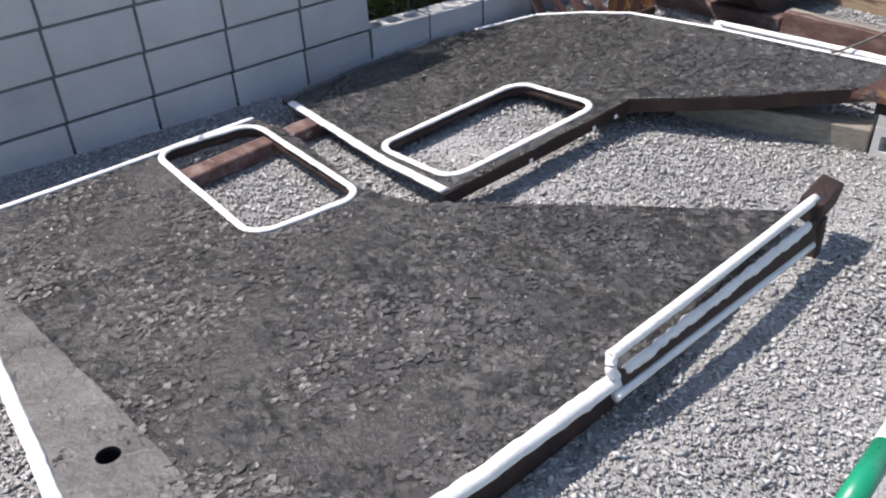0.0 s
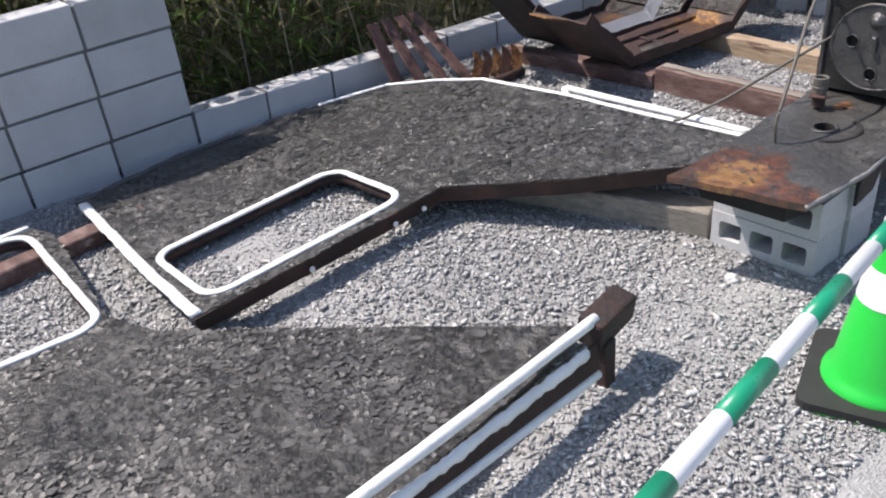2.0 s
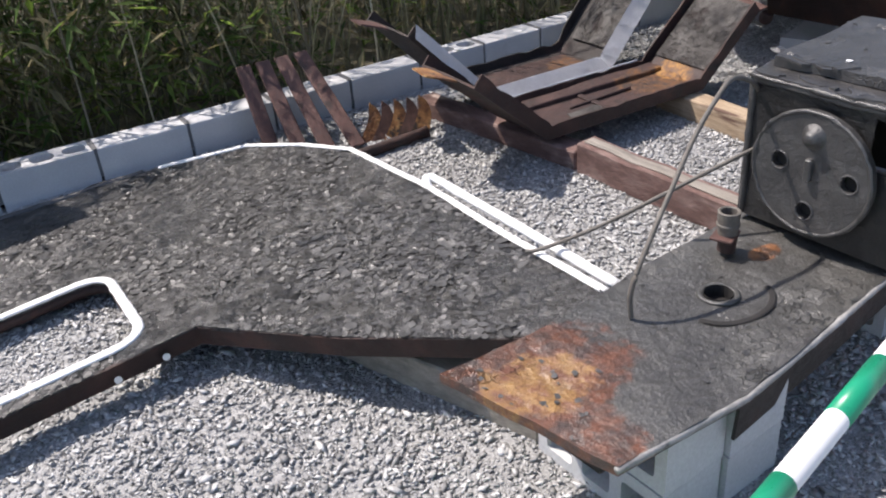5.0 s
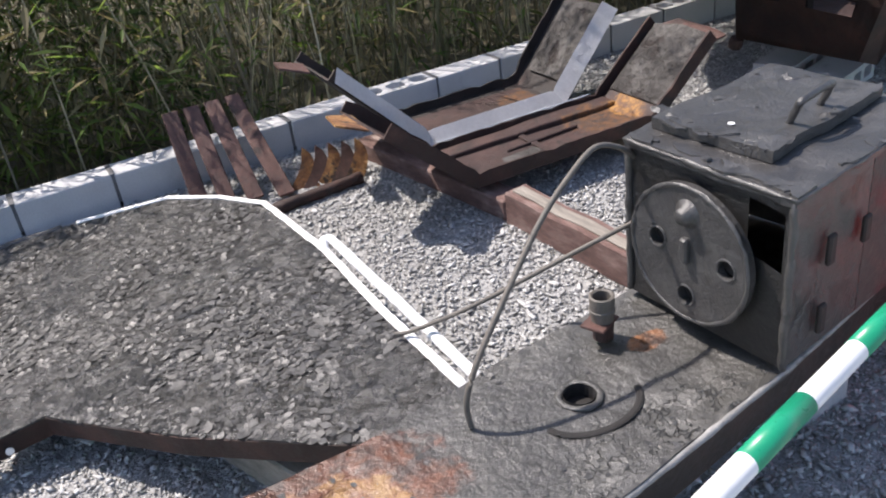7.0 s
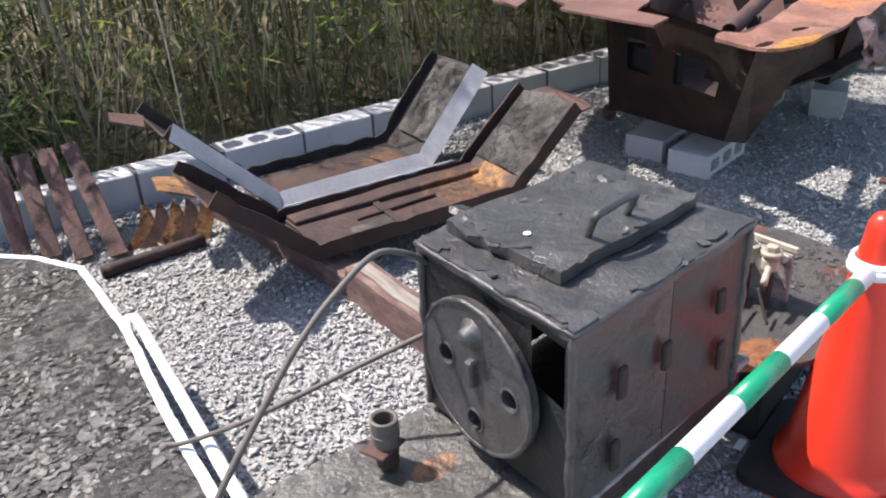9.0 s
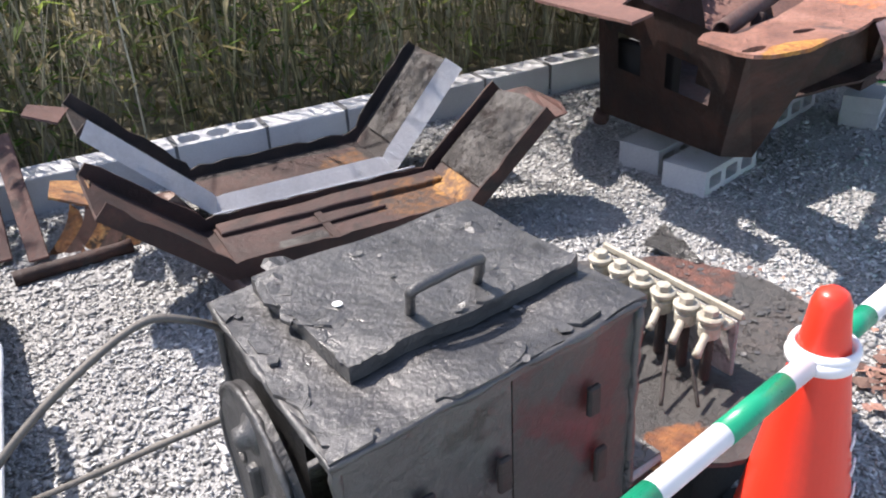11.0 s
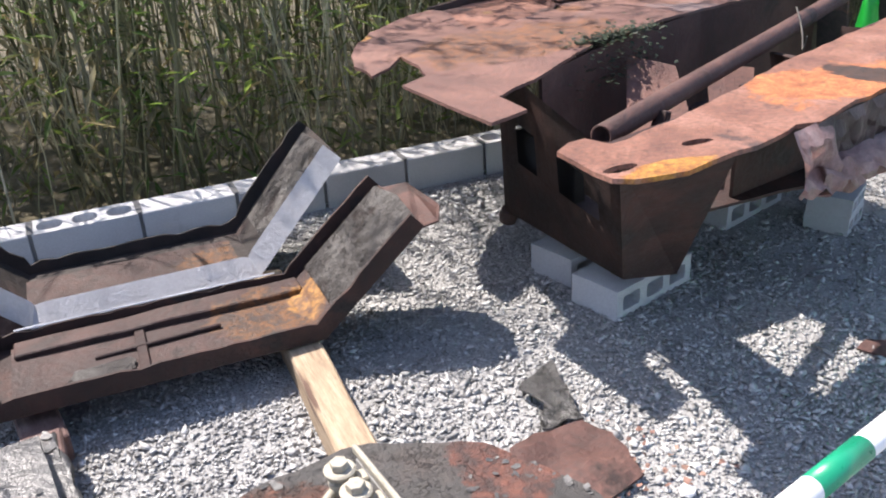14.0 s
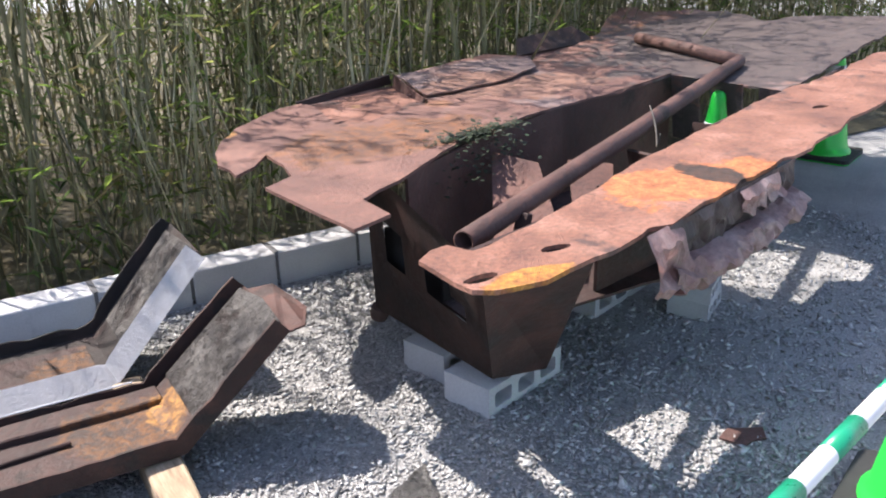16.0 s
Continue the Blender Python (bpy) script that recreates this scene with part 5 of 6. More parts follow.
def build_channels():
    c1 = thing("bent_channel", (2.4, -0.5, 0.105), "rust-black steel channel bent like a trough with pale grey cut edge", "steel channel", "bent channels")
    path1 = [(1.64, 0.50), (2.03, 0.10), (2.765, 0.085), (3.10, 0.445)]
    bm, pts = bm_channel(path1, -0.27, -0.635, 0.055, 0.008, 0.06, 0.7)
    part("trough", bm, M_BLACKRUST, c1)
    edge = bmesh.new()
    vs = []
    n = len(pts)
    for i, p in enumerate(pts):
        d = (pts[min(n - 1, i + 1)] - pts[max(0, i - 1)]).normalized()
        up = Vector((-d.z, 0, d.x))
        y = -0.645 + 0.065 * i / (n - 1)
        vs.append([edge.verts.new(q) for q in (p + up * 0.064 + Vector((0, y + 0.010, 0)), p + up * 0.006 + Vector((0, y - 0.048, 0)))])
    for a, b in zip(vs, vs[1:]):
        edge.faces.new((a[0], a[1], b[1], b[0]))
    bmesh.ops.solidify(edge, geom=edge.faces[:], thickness=0.010)
    part("pale_edge", edge, M_GREYEDGE, c1, "pale grey painted front lip")
    bm = bm_sheet([(2.0, -0.61), (2.0, -0.34), (2.72, -0.32), (2.72, -0.58)], [], lambda x, y: 0.120 - 0.016 * (x - 2.0) / 0.74, 0.004, 0.08, 0.004)
    part("rust_floor", bm, M_CHANNELFLOOR, c1, "brown rust on the trough floor")
    part("flaked_lining", bm_poly([(2.811, -0.56, 0.164), (2.811, -0.29, 0.164), (3.066, -0.27, 0.444), (3.086, -0.54, 0.461)], [(0, 1, 2, 3)], 0.004), M_LINING, c1, "flaking grey paint on the raised end")
    part("tongue", bm_poly([(1.66, -0.32, 0.50), (1.60, -0.56, 0.53), (1.50, -0.50, 0.56), (1.53, -0.34, 0.545)], [(0, 1, 2, 3)], 0.008), M_RUST, c1, "rusted torn tongue")
    c2 = thing("bent_channel", (2.4, -1.0, 0.11), "brown rusted steel channel bent like a trough, orange inside", "steel channel", "bent channels")
    path2 = [(1.60, 0.425), (1.945, 0.118), (2.83, 0.105), (3.165, 0.395)]
    bm, pts = bm_channel(path2, -0.80, -1.175, 0.062, 0.009, 0.0, 0.4)
    part("trough", bm, M_RUSTDARK, c2)
    floor = [(1.98, -1.14), (1.98, -0.83), (2.875, -0.83), (2.875, -1.14)]
    part("rust_floor", bm_sheet(floor, [], lambda x, y: 0.139 - 0.013 * (x - 1.98) / 0.84 + 0.87 * max(0, x - 2.82), 0.004, 0.05, 0.003), M_CHANNELFLOOR, c2, "red-brown rusted floor sheet")
    ledge = bm_beam((1.99, -0.865, 0.126), (2.84, -0.865, 0.118), 0.085, 0.032, 0.004)
    part("inner_ledge", ledge, M_CHANNELFLOOR, c2, "rusted raised fold along the trough floor")
    # pale tube: the bright highlight on the back flange edge, given as colour
    rim = [Vector((p.x, -0.80, p.z)) + Vector((0, 0, 0.063)) for p in pts if 1.97 < p.x < 2.80]
    part("bright_edge", bm_tube(rim, 0.0035, 5, wobble=0.5), M_GREYEDGE, c2, "pale edge of the flange with its highlight painted in")
    bm = bm_box(pose(2.38, -1.0, 0.139, 0, 0, 2), 0.36, 0.012, 0.014, 0.003)
    bm_box(pose(2.33, -0.99, 0.138, 0, 0, 88), 0.30, 0.03, 0.010, 0.003, bm)
    part("stiffener", bm, M_RUSTDARK, c2)
    part("gravel_window", bm_sheet([(2.12, -1.13), (2.14, -1.06), (2.30, -1.05), (2.30, -1.12)], [], lambda x, y: 0.1445, 0.003, 0.02, 0.003, 0.014), M_LINING, c2, "patch of grey grit on the floor")
    up = bm_poly([(2.873, -1.14, 0.180), (2.873, -0.83, 0.180), (3.138, -0.83, 0.409), (3.158, -0.98, 0.426), (3.148, -1.14, 0.417)], [(0, 1, 2, 3, 4)], 0.004)
    part("flaked_lining", up, M_LINING, c2, "flaking grey paint on the raised end")
    part("torn_end", bm_poly([(3.15, -0.82, 0.395), (3.23, -0.88, 0.42), (3.27, -1.05, 0.395), (3.21, -1.18, 0.405), (3.14, -1.16, 0.385)], [(0, 1, 2, 3, 4)], 0.006), M_RUST, c2, "rusted torn end")
    part("tongue", bm_poly([(1.63, -0.84, 0.41), (1.60, -1.06, 0.42), (1.50, -1.00, 0.45), (1.52, -0.86, 0.445)], [(0, 1, 2, 3)], 0.008), M_ORANGE, c2, "orange rusted torn tongue")


build_channels()


# ---- bars, fins and rod by the wall ----
def build_bars():
    for i in range(4):
        a = Vector(((1.114, -0.207, 0.012), (1.207, -0.315, 0.012), (1.307, -0.40, 0.012), (1.425, -0.46, 0.012))[i])
        b = Vector((1.13 + 0.094 * i, 0.03, 0.335))
        d = b - a
        m = Matrix.Translation((a + b) / 2 + Vector((0, -0.02, 0.012))) @ d.to_track_quat("Z", "Y").to_matrix().to_4x4()
        root = thing("flat_bar", tuple(a), "rust-brown drilled flat bar leaning on the wall", "steel bar", "leaning bars")
        bm = bm_box(m, 0.07, 0.014, d.length, 0.004)
        part("bar", bm, M_RUST, root)
        # holes are solid near-black plugs, their inner shade given by colour
        for s in (-0.36, -0.13, 0.1, 0.33):
            part("bolt_hole", bm_cyl(m @ pose(0.008, 0, d.length * s, 90), 0.010, 0.010, 0.018, 10), M_DARK, root)


build_bars()


def build_fins():
    root = thing("rusted_fins", (1.6, -0.40, 0.0), "fan of curved orange rusted fins on the gravel", "scrap fins")
    for i in range(5):
        x = 1.50 + 0.055 * i
        bm = bmesh.new()
        rows = []
        for k in range(7):
            t = k / 6
            w = 0.085 * (1 - t) ** 0.6 + 0.002
            cx = x + 0.03 * t + 0.06 * math.sin(t * 2.2)
            rows.append((bm.verts.new((cx - w * 0.55, -0.42 + 0.10 * t - 0.02 * i, 0.005 + 0.14 * t)), bm.verts.new((cx + w * 0.55, -0.44 + 0.11 * t - 0.02 * i, 0.008 + 0.135 * t))))
        for a, b in zip(rows, rows[1:]):
            bm.faces.new((a[0], a[1], b[1], b[0]))
        bmesh.ops.solidify(bm, geom=bm.faces[:], thickness=0.006)
        part("fin", bm, M_ORANGE if i % 2 == 0 else M_RUST, root)
    rod = thing("steel_rod", (1.55, -0.53, 0.0), "short dark rusted steel bar lying on the gravel", "steel rod")
    part("bar", bm_tube(dense([Vector((1.33, -0.585, 0.026)), Vector((1.735, -0.56, 0.03))], 0.04, False), 0.026, 8, wobble=0.35), M_RUSTDARK, rod, smooth=True)


build_fins()


# ---- rusted hull ----
def build_hull():
    root = thing("rusted_hull", (4.3, -1.0, 0.12), "brown rusted steel hull with deck plates and open well on blocks", "rusted hull")
    zt = 0.755
    flat = lambda x, y: zt + 0.012 * noise.noise(Vector((x * 2.2, y * 2.2, 2)))
    far = [(3.395, -1.20), (3.375, -1.10), (3.33, -0.88), (3.35, -0.75), (3.35, -0.60), (3.28, -0.66), (3.215, -0.70), (3.20, -0.56), (3.225, -0.44), (3.36, -0.23), (3.64, 0.0), (3.735, 0.02), (3.755, -0.11), (3.725, -0.30), (3.70, -0.45), (4.20, -0.26), (4.27, 0.17), (5.01, 0.49), (5.24, 0.58), (5.90, 0.66), (6.40, 1.12), (6.82, 1.46), (6.88, 1.36), (6.72, 1.09), (7.02, 1.04), (7.10, 0.77), (6.96, 0.46), (6.84, 0.23), (7.11, 0.23), (7.24, 0.13), (7.4, -0.20), (7.55, -0.38), (6.66, -0.585), (5.92, -0.80), (5.60, -0.89), (5.55, -0.60), (5.50, -0.34), (5.0, -0.50), (4.63, -0.59), (4.16, -0.79), (4.10, -0.75), (4.04, -0.80), (3.97, -0.79), (3.93, -0.88), (3.87, -0.93)]
    # the plate bellies a little and droops at its torn lobe
    belly = lambda x, y: flat(x, y) + 0.012 * math.sin(2.1 * x + 1.3 * y) - 0.10 * max(0.0, 3.32 - x) + 0.05 * max(0.0, x - 5.6)
    part("far_deck", bm_sheet(far, [], belly, 0.010, 0.05, 0.010, 0.012), M_RUSTDECK, root, "mottled rust-brown deck plate")
    part("orange_recess", bm_sheet([(3.715, -0.435), (3.765, -0.10), (3.78, 0.03), (4.30, 0.27), (4.29, 0.13), (4.20, -0.24)], [], lambda x, y: belly(x, y) - 0.016, 0.004, 0.05, 0.006, 0.003), M_NEARDECK, root, "orange recessed strip")
    rise = lambda x, y: belly(x, y) + 0.008 + 0.035 * min(1.0, max(0.0, (y + 0.28 - 0.30 * (x - 4.2)) / 0.30))
    part("deck_step", bm_sheet([(4.215, -0.20), (4.235, -0.05), (4.285, 0.20), (5.0, 0.50), (5.13, 0.30), (5.03, 0.12), (4.62, -0.10)], [], rise, 0.006, 0.05, 0.008, 0.006), M_RUSTDECK, root, "overlapping raised deck plate")
    part("step_end", bm_poly([(4.21, -0.20, 0.765), (4.283, 0.20, 0.80), (4.275, 0.20, 0.74), (4.20, -0.20, 0.74)], [(0, 1, 2, 3)], 0.006), M_RUST, root, "folded end of the raised plate")
    part("far_rim", bm_poly([(3.76, 0.03, 0.745), (4.30, 0.265, 0.745), (4.275, 0.235, 0.795), (3.72, 0.015, 0.775)], [(0, 1, 2, 3)], 0.012), M_RUSTDARK, root, "dark folded rim")
    part("far_rim", bm_poly([(5.16, 0.45, 0.765), (5.84, 0.60, 0.765), (5.74, 0.70, 0.845), (5.24, 0.56, 0.835)], [(0, 1, 2, 3)], 0.012), M_RUSTDARK, root, "dark folded rim")
    tab = [(3.20, -0.985), (3.26, -1.44), (3.395, -1.385), (3.385, -1.12), (3.33, -0.90)]
    part("tab_plate", bm_sheet(tab, [], lambda x, y: zt + 0.012, 0.010, 0.06, 0.004), M_RUSTDECK, root, "flat torn deck tab")
    near = [(3.315, -1.90), (3.296, -1.685), (3.42, -1.62), (3.445, -1.70), (3.68, -1.63), (3.99, -1.51), (4.37, -1.34), (4.90, -1.15), (5.47, -0.95), (5.9, -0.85), (6.66, -0.62), (7.4, -0.45), (7.5, -0.80), (6.6, -1.05), (5.95, -1.22), (5.40, -1.38), (5.26, -1.43), (4.88, -1.57), (4.63, -1.63), (4.28, -1.735), (3.97, -1.83), (3.92, -1.81), (3.80, -1.865), (3.64, -1.91), (3.48, -1.95), (3.35, -1.925)]
    holes = [[(cx + 0.045 * math.cos(a), cy + 0.020 * math.sin(a)) for a in np.linspace(0, 6.283, 13)[:-1]] for cx, cy in ((3.37, -1.845), (3.62, -1.80), (5.4, -1.22))]
    part("near_deck", bm_sheet(near, holes, flat, 0.012, 0.06, 0.012, 0.010), M_NEARDECK, root, "orange and brown rusted deck plate with oval holes")
    # front tub: tapering walls down to the blocks
    A, B, C, D = (3.59, -0.84, 0.745), (3.40, -1.80, 0.745), (3.645, -1.50, 0.24), (3.59, -0.88, 0.24)
    bm = bmesh.new()
    def on(u, v):
        p = Vector(A).lerp(Vector(B), u)
        q = Vector(D).lerp(Vector(C), u)
        return bm.verts.new(p.lerp(q, v))
    us = [0, 0.06, 0.17, 0.28, 0.35, 0.42, 0.54, 0.66, 0.75, 0.85, 0.93, 1.0]
    vs_ = [0, 0.10, 0.20, 0.30, 0.44, 0.58, 0.74, 0.82, 0.91, 1.0]
    g = [[on(u, v) for u in us] for v in vs_]
    for j in range(9):
        for i in range(11):
            if j in (3, 4) and i in (2, 3, 6, 7) or (j == 4 and i == 8):
                continue
            bm.faces.new((g[j][i], g[j][i + 1], g[j + 1][i + 1], g[j + 1][i]))
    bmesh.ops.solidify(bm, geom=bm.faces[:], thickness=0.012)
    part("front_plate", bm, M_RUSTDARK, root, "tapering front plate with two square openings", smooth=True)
    # added dark backing, so the first opening shows a shaded interior
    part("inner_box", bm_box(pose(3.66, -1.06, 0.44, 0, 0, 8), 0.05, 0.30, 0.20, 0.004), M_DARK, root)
    E_, F_ = (3.70, -1.86, 0.745), (3.94, -1.38, 0.125)
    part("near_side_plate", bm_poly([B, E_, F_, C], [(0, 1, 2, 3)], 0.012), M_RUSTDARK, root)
    inner = [(3.63, -1.06), (3.87, -0.925), (4.16, -0.785), (4.63, -0.585), (5.0, -0.495), (5.50, -0.335)]
    n = len(inner)
    part("far_inner_wall", bm_poly([(x, y, 0.75) for x, y in inner] + [(x + 0.03, y + 0.02, 0.30) for x, y in inner], [(i, i + 1, n + i + 1, n + i) for i in range(n - 1)], 0.012), M_RUST, root)
    part("near_inner_wall", bm_poly([(3.44, -1.69, 0.745), (4.36, -1.46, 0.745), (5.2, -1.10, 0.745), (6.3, -0.70, 0.745), (6.3, -0.68, 0.68), (5.2, -1.08, 0.68), (4.36, -1.44, 0.68), (3.46, -1.67, 0.68)], [(0, 1, 6, 7), (1, 2, 5, 6), (2, 3, 4, 5)], 0.012), M_RUSTDARK, root)
    part("far_side_wall", bm_poly([(4.5, 0.22, 0.74), (5.2, 0.5, 0.74), (5.2, 0.45, 0.3), (4.6, 0.20, 0.3)], [(0, 1, 2, 3)], 0.012), M_RUSTDARK, root)
    for q0, q1 in (((5.49, -0.345), (5.52, -0.49)), ((5.53, -0.55), (5.56, -0.71)), ((5.575, -0.79), (5.60, -0.93))):
        part("end_wall", bm_poly([(*q0, 0.75), (*q1, 0.75), (q1[0] + 0.10, q1[1] + 0.05, 0.42), (q0[0] + 0.10, q0[1] + 0.05, 0.42)], [(0, 1, 2, 3)], 0.012), M_RUSTDECK, root, "rust-brown end plate beside a slot")
    part("inner_bracket", bm_poly([(4.10, -0.84, 0.70), (4.17, -1.02, 0.69), (4.09, -1.26, 0.50), (3.90, -1.14, 0.50)], [(0, 1, 2, 3)], 0.010), M_RUSTDECK, root, "bent rusted plate standing in the well")
    part("inner_bracket", bm_poly([(4.30, -1.02, 0.68), (4.44, -1.10, 0.66), (4.27, -1.30, 0.52), (4.16, -1.24, 0.52)], [(0, 1, 2, 3)], 0.010), M_RUSTDECK, root, "bent rusted plate standing in the well")
    # floor added to block sun through the well, leaving one lit ground strip
    part("well_floor", bm_sheet([(3.64, -1.02), (3.67, -1.43), (4.05, -1.43), (4.42, -1.44), (4.9, -1.36), (5.02, -1.25), (5.02, -0.48), (4.65, -0.57)], [], lambda x, y: 0.36 + 0.02 * noise.noise(Vector((x * 3, y * 3, 6))), 0.010, 0.10, 0.01, 0.02), M_RUSTDARK, root)
    # added plate that closes the near side and makes the hull's shadow solid
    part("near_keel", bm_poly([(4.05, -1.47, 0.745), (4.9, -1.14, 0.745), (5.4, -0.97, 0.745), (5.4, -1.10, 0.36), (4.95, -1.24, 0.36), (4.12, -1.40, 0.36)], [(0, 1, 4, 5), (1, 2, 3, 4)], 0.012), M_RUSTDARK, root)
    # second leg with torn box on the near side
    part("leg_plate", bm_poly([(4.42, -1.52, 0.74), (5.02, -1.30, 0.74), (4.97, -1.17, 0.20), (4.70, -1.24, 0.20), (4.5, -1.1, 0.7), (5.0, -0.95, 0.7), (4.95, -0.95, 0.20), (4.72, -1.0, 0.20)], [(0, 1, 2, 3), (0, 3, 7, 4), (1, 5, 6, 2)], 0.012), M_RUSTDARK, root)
    # torn side sheet: a mauve web hanging from the deck edge, rolling into a crumpled pale lip
    def crumple(name, prof, x0, x1, material, label, wild, fray):
        bm = bmesh.new()
        rows = []
        steps = int((x1 - x0) / 0.014)
        for i in range(steps + 1):
            t = i / steps
            x = x0 + (x1 - x0) * t
            top = Vector((x, -1.838 + 0.285 * (x - 3.97), zt - 0.006))
            sag = 0.82 + 0.22 * math.sin(2.6 * t + 0.4) + fray * noise.noise(Vector((x * 23, 0, len(name))))
            col = []
            for k, (dy, dz) in enumerate(prof):
                q = Vector((x * 15, k * 0.55, len(name)))
                amp = wild * (0.1 if k == 0 else 1)
                ridge = abs(noise.noise(q * 1.7)) - 0.3
                push = Vector((noise.noise(q + Vector((9, 0, 0))) * 0.6, noise.noise(q) + ridge, noise.noise(q + Vector((0, 5, 3))) * 0.7 + 0.5 * ridge)) * amp
                col.append(bm.verts.new(top + Vector((-0.10 * dz, dy, dz * sag)) + push))
            rows.append(col)
        for a, b in zip(rows, rows[1:]):
            for k in range(len(prof) - 1):
                bm.faces.new((a[k], a[k + 1], b[k + 1], b[k]))
        bmesh.ops.solidify(bm, geom=bm.faces[:], thickness=0.006)
        part(name, bm, material, root, label)
    crumple("torn_web", [(0.004, 0.0), (0.0, -0.03), (0.004, -0.06), (0.012, -0.09), (0.02, -0.12), (0.022, -0.15)], 3.96, 4.74, M_TORN, "mauve-grey torn side sheet", 0.022, 0.05)
    crumple("torn_flap", [(0.02, -0.12), (-0.015, -0.125), (-0.04, -0.14), (-0.05, -0.16), (-0.045, -0.185), (-0.02, -0.205), (0.02, -0.215)], 3.95, 4.76, M_PINK, "crumpled pale pink torn lip", 0.028, 0.10)
    crumple("torn_curl", [(0.012, 0.0), (-0.012, -0.035), (-0.022, -0.07), (-0.02, -0.11), (-0.03, -0.15), (-0.012, -0.18)], 3.86, 4.02, M_PINK, "curled torn corner", 0.028, 0.12)
    crumple("torn_shred", [(-0.004, -0.005), (-0.018, -0.03), (-0.012, -0.055), (-0.02, -0.08)], 4.34, 4.60, M_PINK, "hanging shred of pink sheet", 0.026, 0.45)
    # pipe lying in the well
    pipe = dense([Vector((3.485, -1.60, 0.735)), Vector((4.6, -1.05, 0.752)), Vector((5.84, -0.44, 0.785))], 0.1, False)
    part("long_pipe", bm_tube(pipe, 0.031, 16, hollow=0.8), M_RUST, root, "long rusted pipe", smooth=True)
    part("cross_pipe", bm_tube([Vector((5.84, -0.44, 0.785)), Vector((5.86, -0.1, 0.80)), Vector((5.92, 0.34, 0.80))], 0.031, 14), M_RUST, root, smooth=True)
    bm = bm_box(pose(3.72, -1.52, 0.66, 0, 20, 25), 0.03, 0.04, 0.16, 0.004)
    part("pipe_strut", bm, M_RUSTDARK, root)
    part("lug", bm_lathe([(0.03, 0), (0.035, 0.02), (0.03, 0.05), (0.015, 0.055)], pose(3.615, -0.85, 0.185, 20), 12), M_RUSTDARK, root)
    wire = smooth_path([(4.72, -0.98, 0.81), (4.70, -1.02, 0.78), (4.66, -1.08, 0.74), (4.62, -1.13, 0.70), (4.60, -1.16, 0.755)], 6)
    part("tie_wire", bm_tube(wire, 0.003, 5), M_CABLE, root)
    return root


hull = build_hull()


def build_weed():
    rng = random.Random(5)
    v, f = [], []
    for i in range(800):
        t = rng.random()
        p = Vector((3.86 + 0.34 * t, -0.90 + 0.13 * t, 0.762)) + Vector((rng.gauss(0, 0.06), rng.gauss(0, 0.022), abs(rng.gauss(0, 0.018))))
        if rng.random() < 0.3:
            p += Vector((0.02, -0.06, -rng.uniform(0.02, 0.16)))
        a = rng.uniform(0, 6.28)
        d = Vector((math.cos(a), math.sin(a), rng.uniform(-0.4, 0.5))) * rng.uniform(0.010, 0.026)
        s = Vector((-math.sin(a), math.cos(a), 0)) * d.length * 0.4
        b = len(v)
        v += [p, p + d * 0.5 + s, p + d, p + d * 0.5 - s]
        f += [(b, b + 1, b + 2, b + 3)]
    ob = mesh_from("moss_clump", v, f, M_WEED)
    tagged(ob, "dark green creeping weed on the rusted deck edge", "weed", kind="stuff")


build_weed()


# ---- cones and striped bars ----
def build_cone(x, y, material, rubber_rim, label, group, rz=10):
    root = thing("traffic_cone", (x, y, 0), label, "traffic cone", group)
    bm = bm_sheet([tuple((Matrix.Rotation(radians(rz), 2) @ Vector(p)) + Vector((x, y))) for p in rounded_rect(-0.19, -0.19, 0.19, 0.19, 0.04)], [], lambda a, b: 0.034, 0.024, 0.1)
    part("base_plate", bm, M_RUBBER, root, "black rubber base weight")
    bm = bm_sheet([tuple((Matrix.Rotation(radians(rz), 2) @ Vector(p)) + Vector((x, y))) for p in rounded_rect(-0.185, -0.185, 0.185, 0.185, 0.04)], [], lambda a, b: 0.0095, 0.0095, 0.1)
    part("base_rim", bm, material, root)
    body = [(0.150, 0.034), (0.148, 0.05), (0.137, 0.058), (0.131, 0.075), (0.125, 0.09), (0.036, 0.655), (0.033, 0.685), (0.026, 0.703), (0.017, 0.710), (0.006, 0.713)]
    part("cone_body", bm_lathe(body, pose(x, y, 0), 40), material, root, smooth=True)
    for z0, z1 in ((0.30, 0.40), (0.48, 0.57)):
        r = lambda z: 0.125 + (0.036 - 0.125) * (z - 0.09) / 0.565 + 0.0022
        if "green" in label:
            part("white_band", bm_lathe([(r(z0), z0), (r(z1), z1), (r(z1) - 0.002, z1 + 0.0005)], pose(x, y, 0), 40), M_WHITEP, root, "white reflective band", smooth=True)
    return root


def build_tag():
    part("tag", bm_box(pose(2.43, -2.625, 0.037, 0, 0, 20), 0.045, 0.02, 0.003, 0.001), M_WHITEP, bpy.data.objects["traffic_cone.001"], "small white tag")


def build_writing(x, y):
    """Unreadable white strokes down the red cone."""
    for i in range(6):
        z = 0.14 + 0.055 * i
        r = 0.125 + (0.036 - 0.125) * (z - 0.09) / 0.565 + 0.003
        for k, w in ((0, 0.030), (1, 0.014)):
            a = radians(-62 + 4 * k)
            part("stroke", bm_box(pose(x + r * math.cos(a), y + r * math.sin(a), z + 0.016 * k, 0, -8.5, math.degrees(a)), 0.003, w, 0.007, 0.0), M_WHITEP, bpy.data.objects["traffic_cone.001"], "white printed stroke")


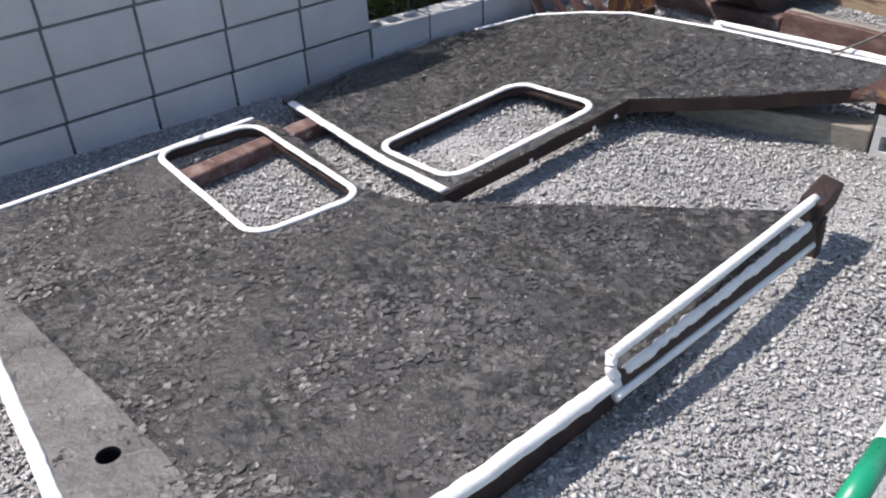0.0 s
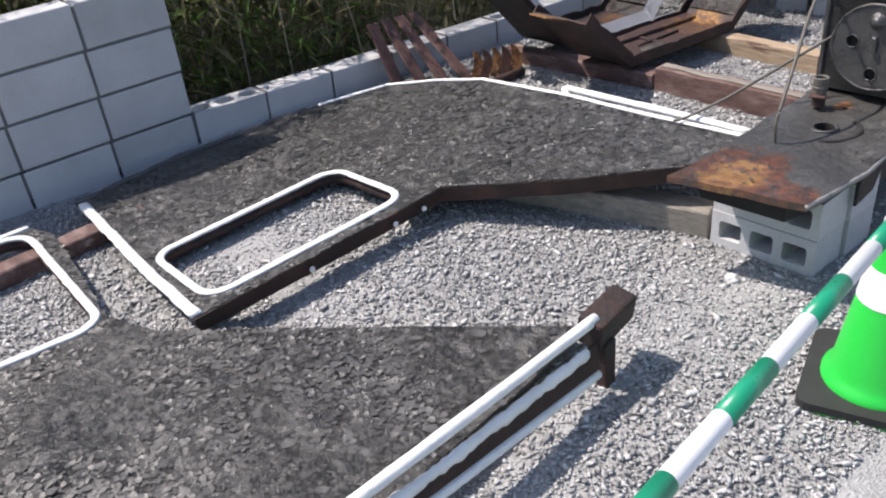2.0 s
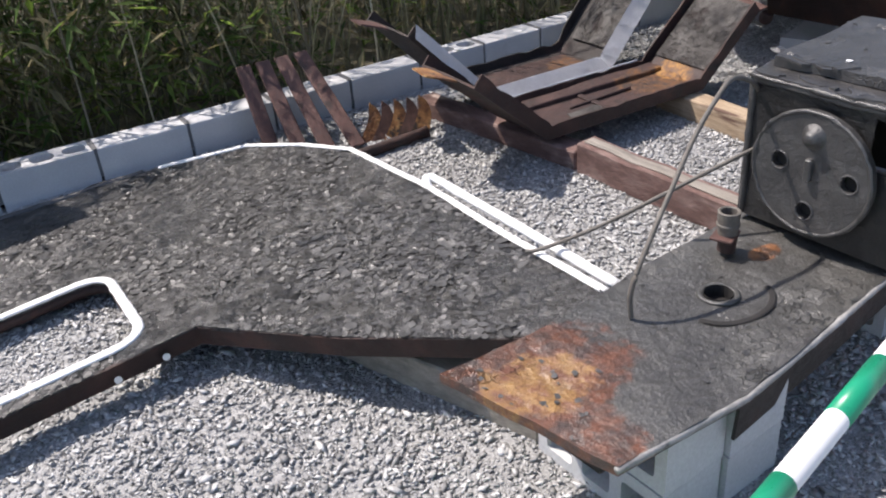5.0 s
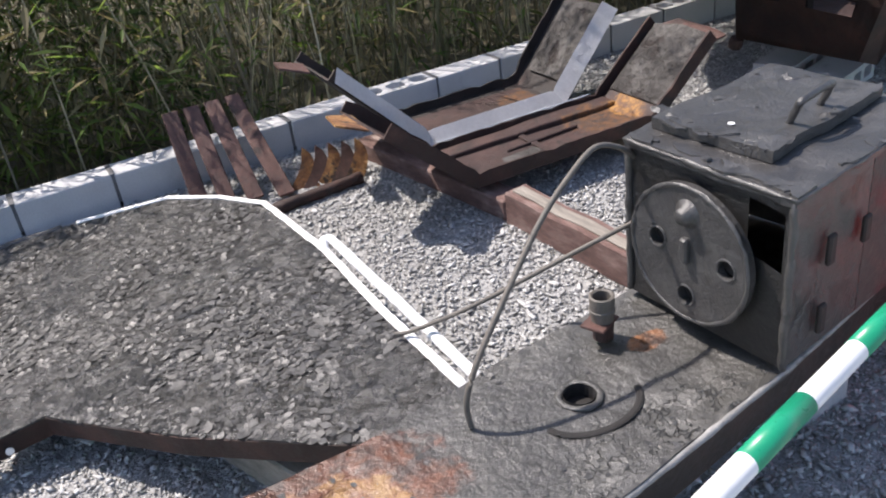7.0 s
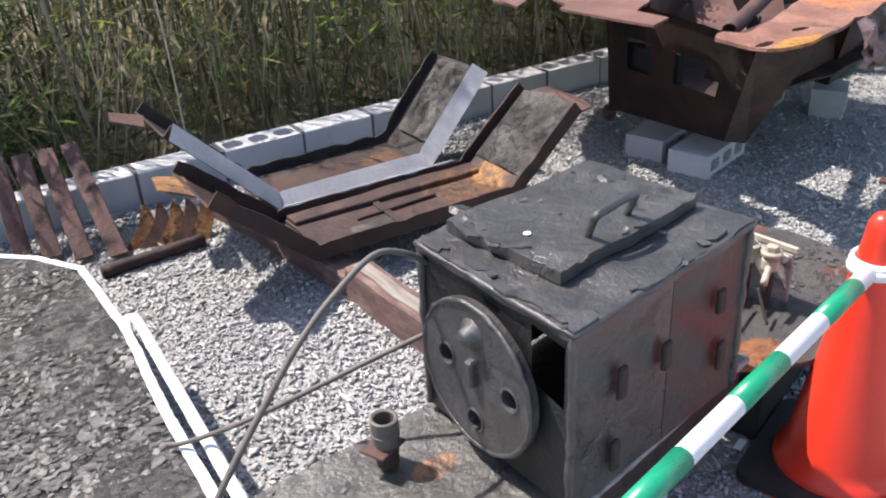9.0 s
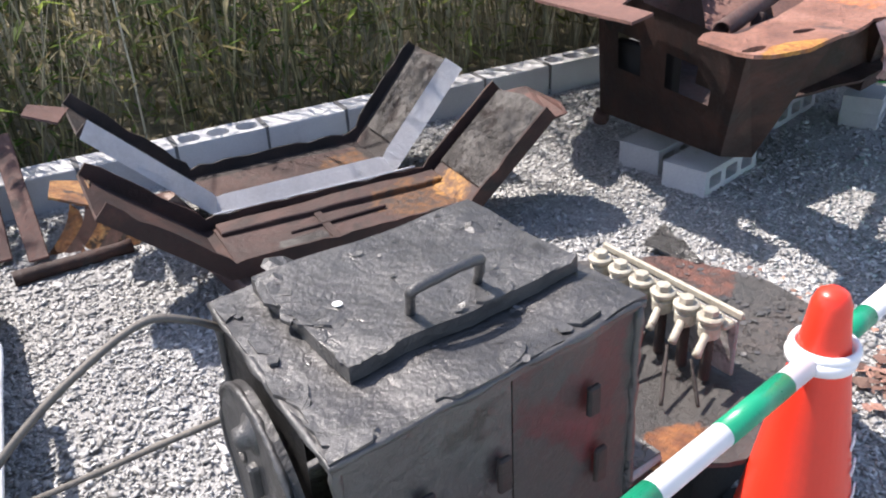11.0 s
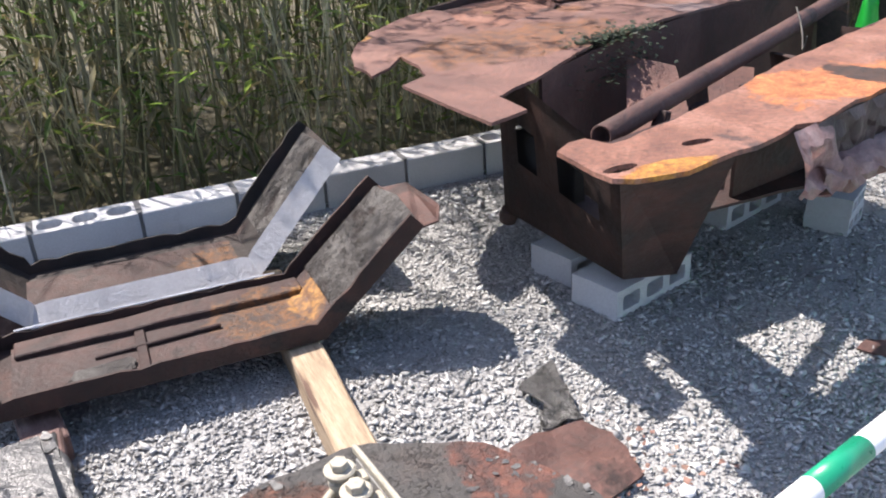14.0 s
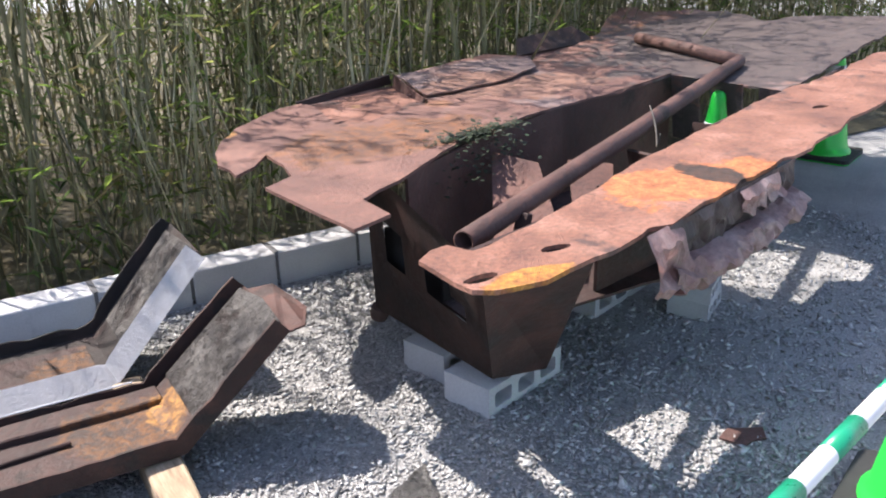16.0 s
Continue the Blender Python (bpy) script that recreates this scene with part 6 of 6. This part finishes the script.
CONES = [(0.535, -3.275), (2.575, -2.80), (4.41, -2.362)]
build_cone(*CONES[0], M_GREENP, True, "bright green traffic cone with white bands on black base", "traffic cones", 22)
build_cone(*CONES[1], M_REDP, True, "orange-red traffic cone with white lettering on black base", "traffic cones", 18)
build_cone(*CONES[2], M_GREENP, True, "bright green traffic cone with white bands on black base", "traffic cones", 20)
build_cone(7.2, -0.05, M_GREENP, True, "bright green traffic cone standing behind the hull", "traffic cones", 20)
build_cone(5.50, -0.63, M_GREENP, True, "bright green traffic cone standing inside the open hull", "traffic cones", 20)
build_writing(*CONES[1])
build_tag()


def build_bar(a, b, phase, period):
    a, b = Vector(a), Vector(b)
    root = thing("barrier_bar", tuple(a), "green and white striped plastic barrier bar between cones", "barrier bar", "barrier bars")
    L = (b - a).length
    d = (b - a).normalized()
    m = Matrix.Translation(a) @ d.to_track_quat("Z", "Y").to_matrix().to_4x4()
    part("tube", bm_cyl(m, 0.0205, 0.0205, L, 20), M_WHITEP, root, "white tube", smooth=True)
    s = phase
    while s < L - 0.05:
        e = min(L - 0.02, s + period / 2)
        if e > 0.03:
            s0 = max(0.02, s)
            part("green_band", bm_cyl(m @ pose(0, 0, s0), 0.0212, 0.0212, e - s0, 20), M_GREENBAND, root, "green tape band", smooth=True)
        s += period
    for end, p in ((0, a), (1, b)):
        q = p + d * (0.055 if end else -0.055)
        part("end_ring", bm_lathe([(0.050, 0.0), (0.058, 0.004), (0.060, 0.016), (0.057, 0.024), (0.050, 0.026), (0.046, 0.013), (0.050, 0.0)], pose(q.x, q.y, q.z - 0.015 + 0.012 * end), 28), M_WHITEP, root, "white cone ring", smooth=True)
    return root


build_bar((-1.72, -3.675, 0.68), (CONES[0][0] - 0.052, CONES[0][1] - 0.01, 0.59), 0.105, 0.375)
build_bar((CONES[0][0] + 0.05, CONES[0][1] + 0.013, 0.595), (CONES[1][0] - 0.05, CONES[1][1] - 0.012, 0.585), -0.017, 0.352)
build_bar((CONES[1][0] + 0.05, CONES[1][1] + 0.012, 0.585), (CONES[2][0] - 0.05, CONES[2][1] - 0.012, 0.585), -0.026, 0.272)
build_cone(-1.77, -3.712, M_GREENP, True, "bright green traffic cone with white bands on black base", "traffic cones", 20)


# ---- litter on the gravel ----
def scrap(loop, z, material, label, name="rust_scale"):
    cx, cy = sum(p[0] for p in loop) / len(loop), sum(p[1] for p in loop) / len(loop)
    root = thing(name, (cx, cy, 0), label, "scrap")
    part("sheet", bm_sheet(loop, [], lambda x, y: z + 0.02 * noise.noise(Vector((x * 9, y * 9, 4))), 0.006, 0.03, 0.01, 0.02), material, root)


scrap([(3.25, -1.58), (3.40, -1.50), (3.375, -1.62), (3.34, -1.78), (3.22, -1.76), (3.27, -1.66)], 0.04, M_TAR, "curled black and rusty sheet scrap on the gravel")
scrap([(3.10, -1.80), (3.20, -1.77), (3.33, -1.78), (3.37, -1.86), (3.35, -2.02), (3.20, -2.05), (3.04, -1.95)], 0.036, M_RUST, "flat red-brown rusted sheet scrap on the gravel")
scrap([(4.24, -1.86), (4.30, -1.83), (4.38, -1.87), (4.35, -1.92), (4.27, -1.92)], 0.014, M_RUST, "small rusty scale on the gravel")


def build_scales():
    rng = random.Random(9)
    v, f = [], []
    for i in range(300):
        x, y = rng.gauss(3.42, 0.11), rng.gauss(-2.53, 0.07)
        if i > 200:
            x, y = rng.gauss(3.25, 0.12), rng.gauss(-1.98, 0.08)
        s = rng.uniform(0.007, 0.028) if i <= 200 else rng.uniform(0.005, 0.014)
        a = rng.uniform(0, 6.28)
        b = len(v)
        z = 0.018 + rng.uniform(0, 0.012)
        v += [(x + s * rng.uniform(0.6, 1.2) * math.cos(a + k * 1.257), y + s * rng.uniform(0.6, 1.2) * math.sin(a + k * 1.257), z + rng.uniform(-0.006, 0.006)) for k in range(5)]
        f += [tuple(b + k for k in range(5))]
    ob = mesh_from("rust_flakes", v, f, M_RUSTSCALE)
    tagged(ob, "scattered red-brown rust flakes on the gravel", "rust flakes", kind="stuff")


build_scales()


def pale_stone(x, y, s, seed):
    bm = bmesh.new()
    bmesh.ops.create_icosphere(bm, subdivisions=2, radius=s)
    for v in bm.verts:
        v.co *= 1 + 0.35 * noise.noise(v.co * (1.4 / s) + Vector((seed, 0, 0)))
        v.co.z *= 0.7
    bmesh.ops.translate(bm, vec=(x, y, s * 0.55), verts=bm.verts)
    tagged(part("pale_stone", bm, M_WHITEP), "single pale stone on the gravel", "stone", "pale stones")


pale_stone(0.72, -2.67, 0.022, 1)
pale_stone(3.42, -2.10, 0.020, 4)
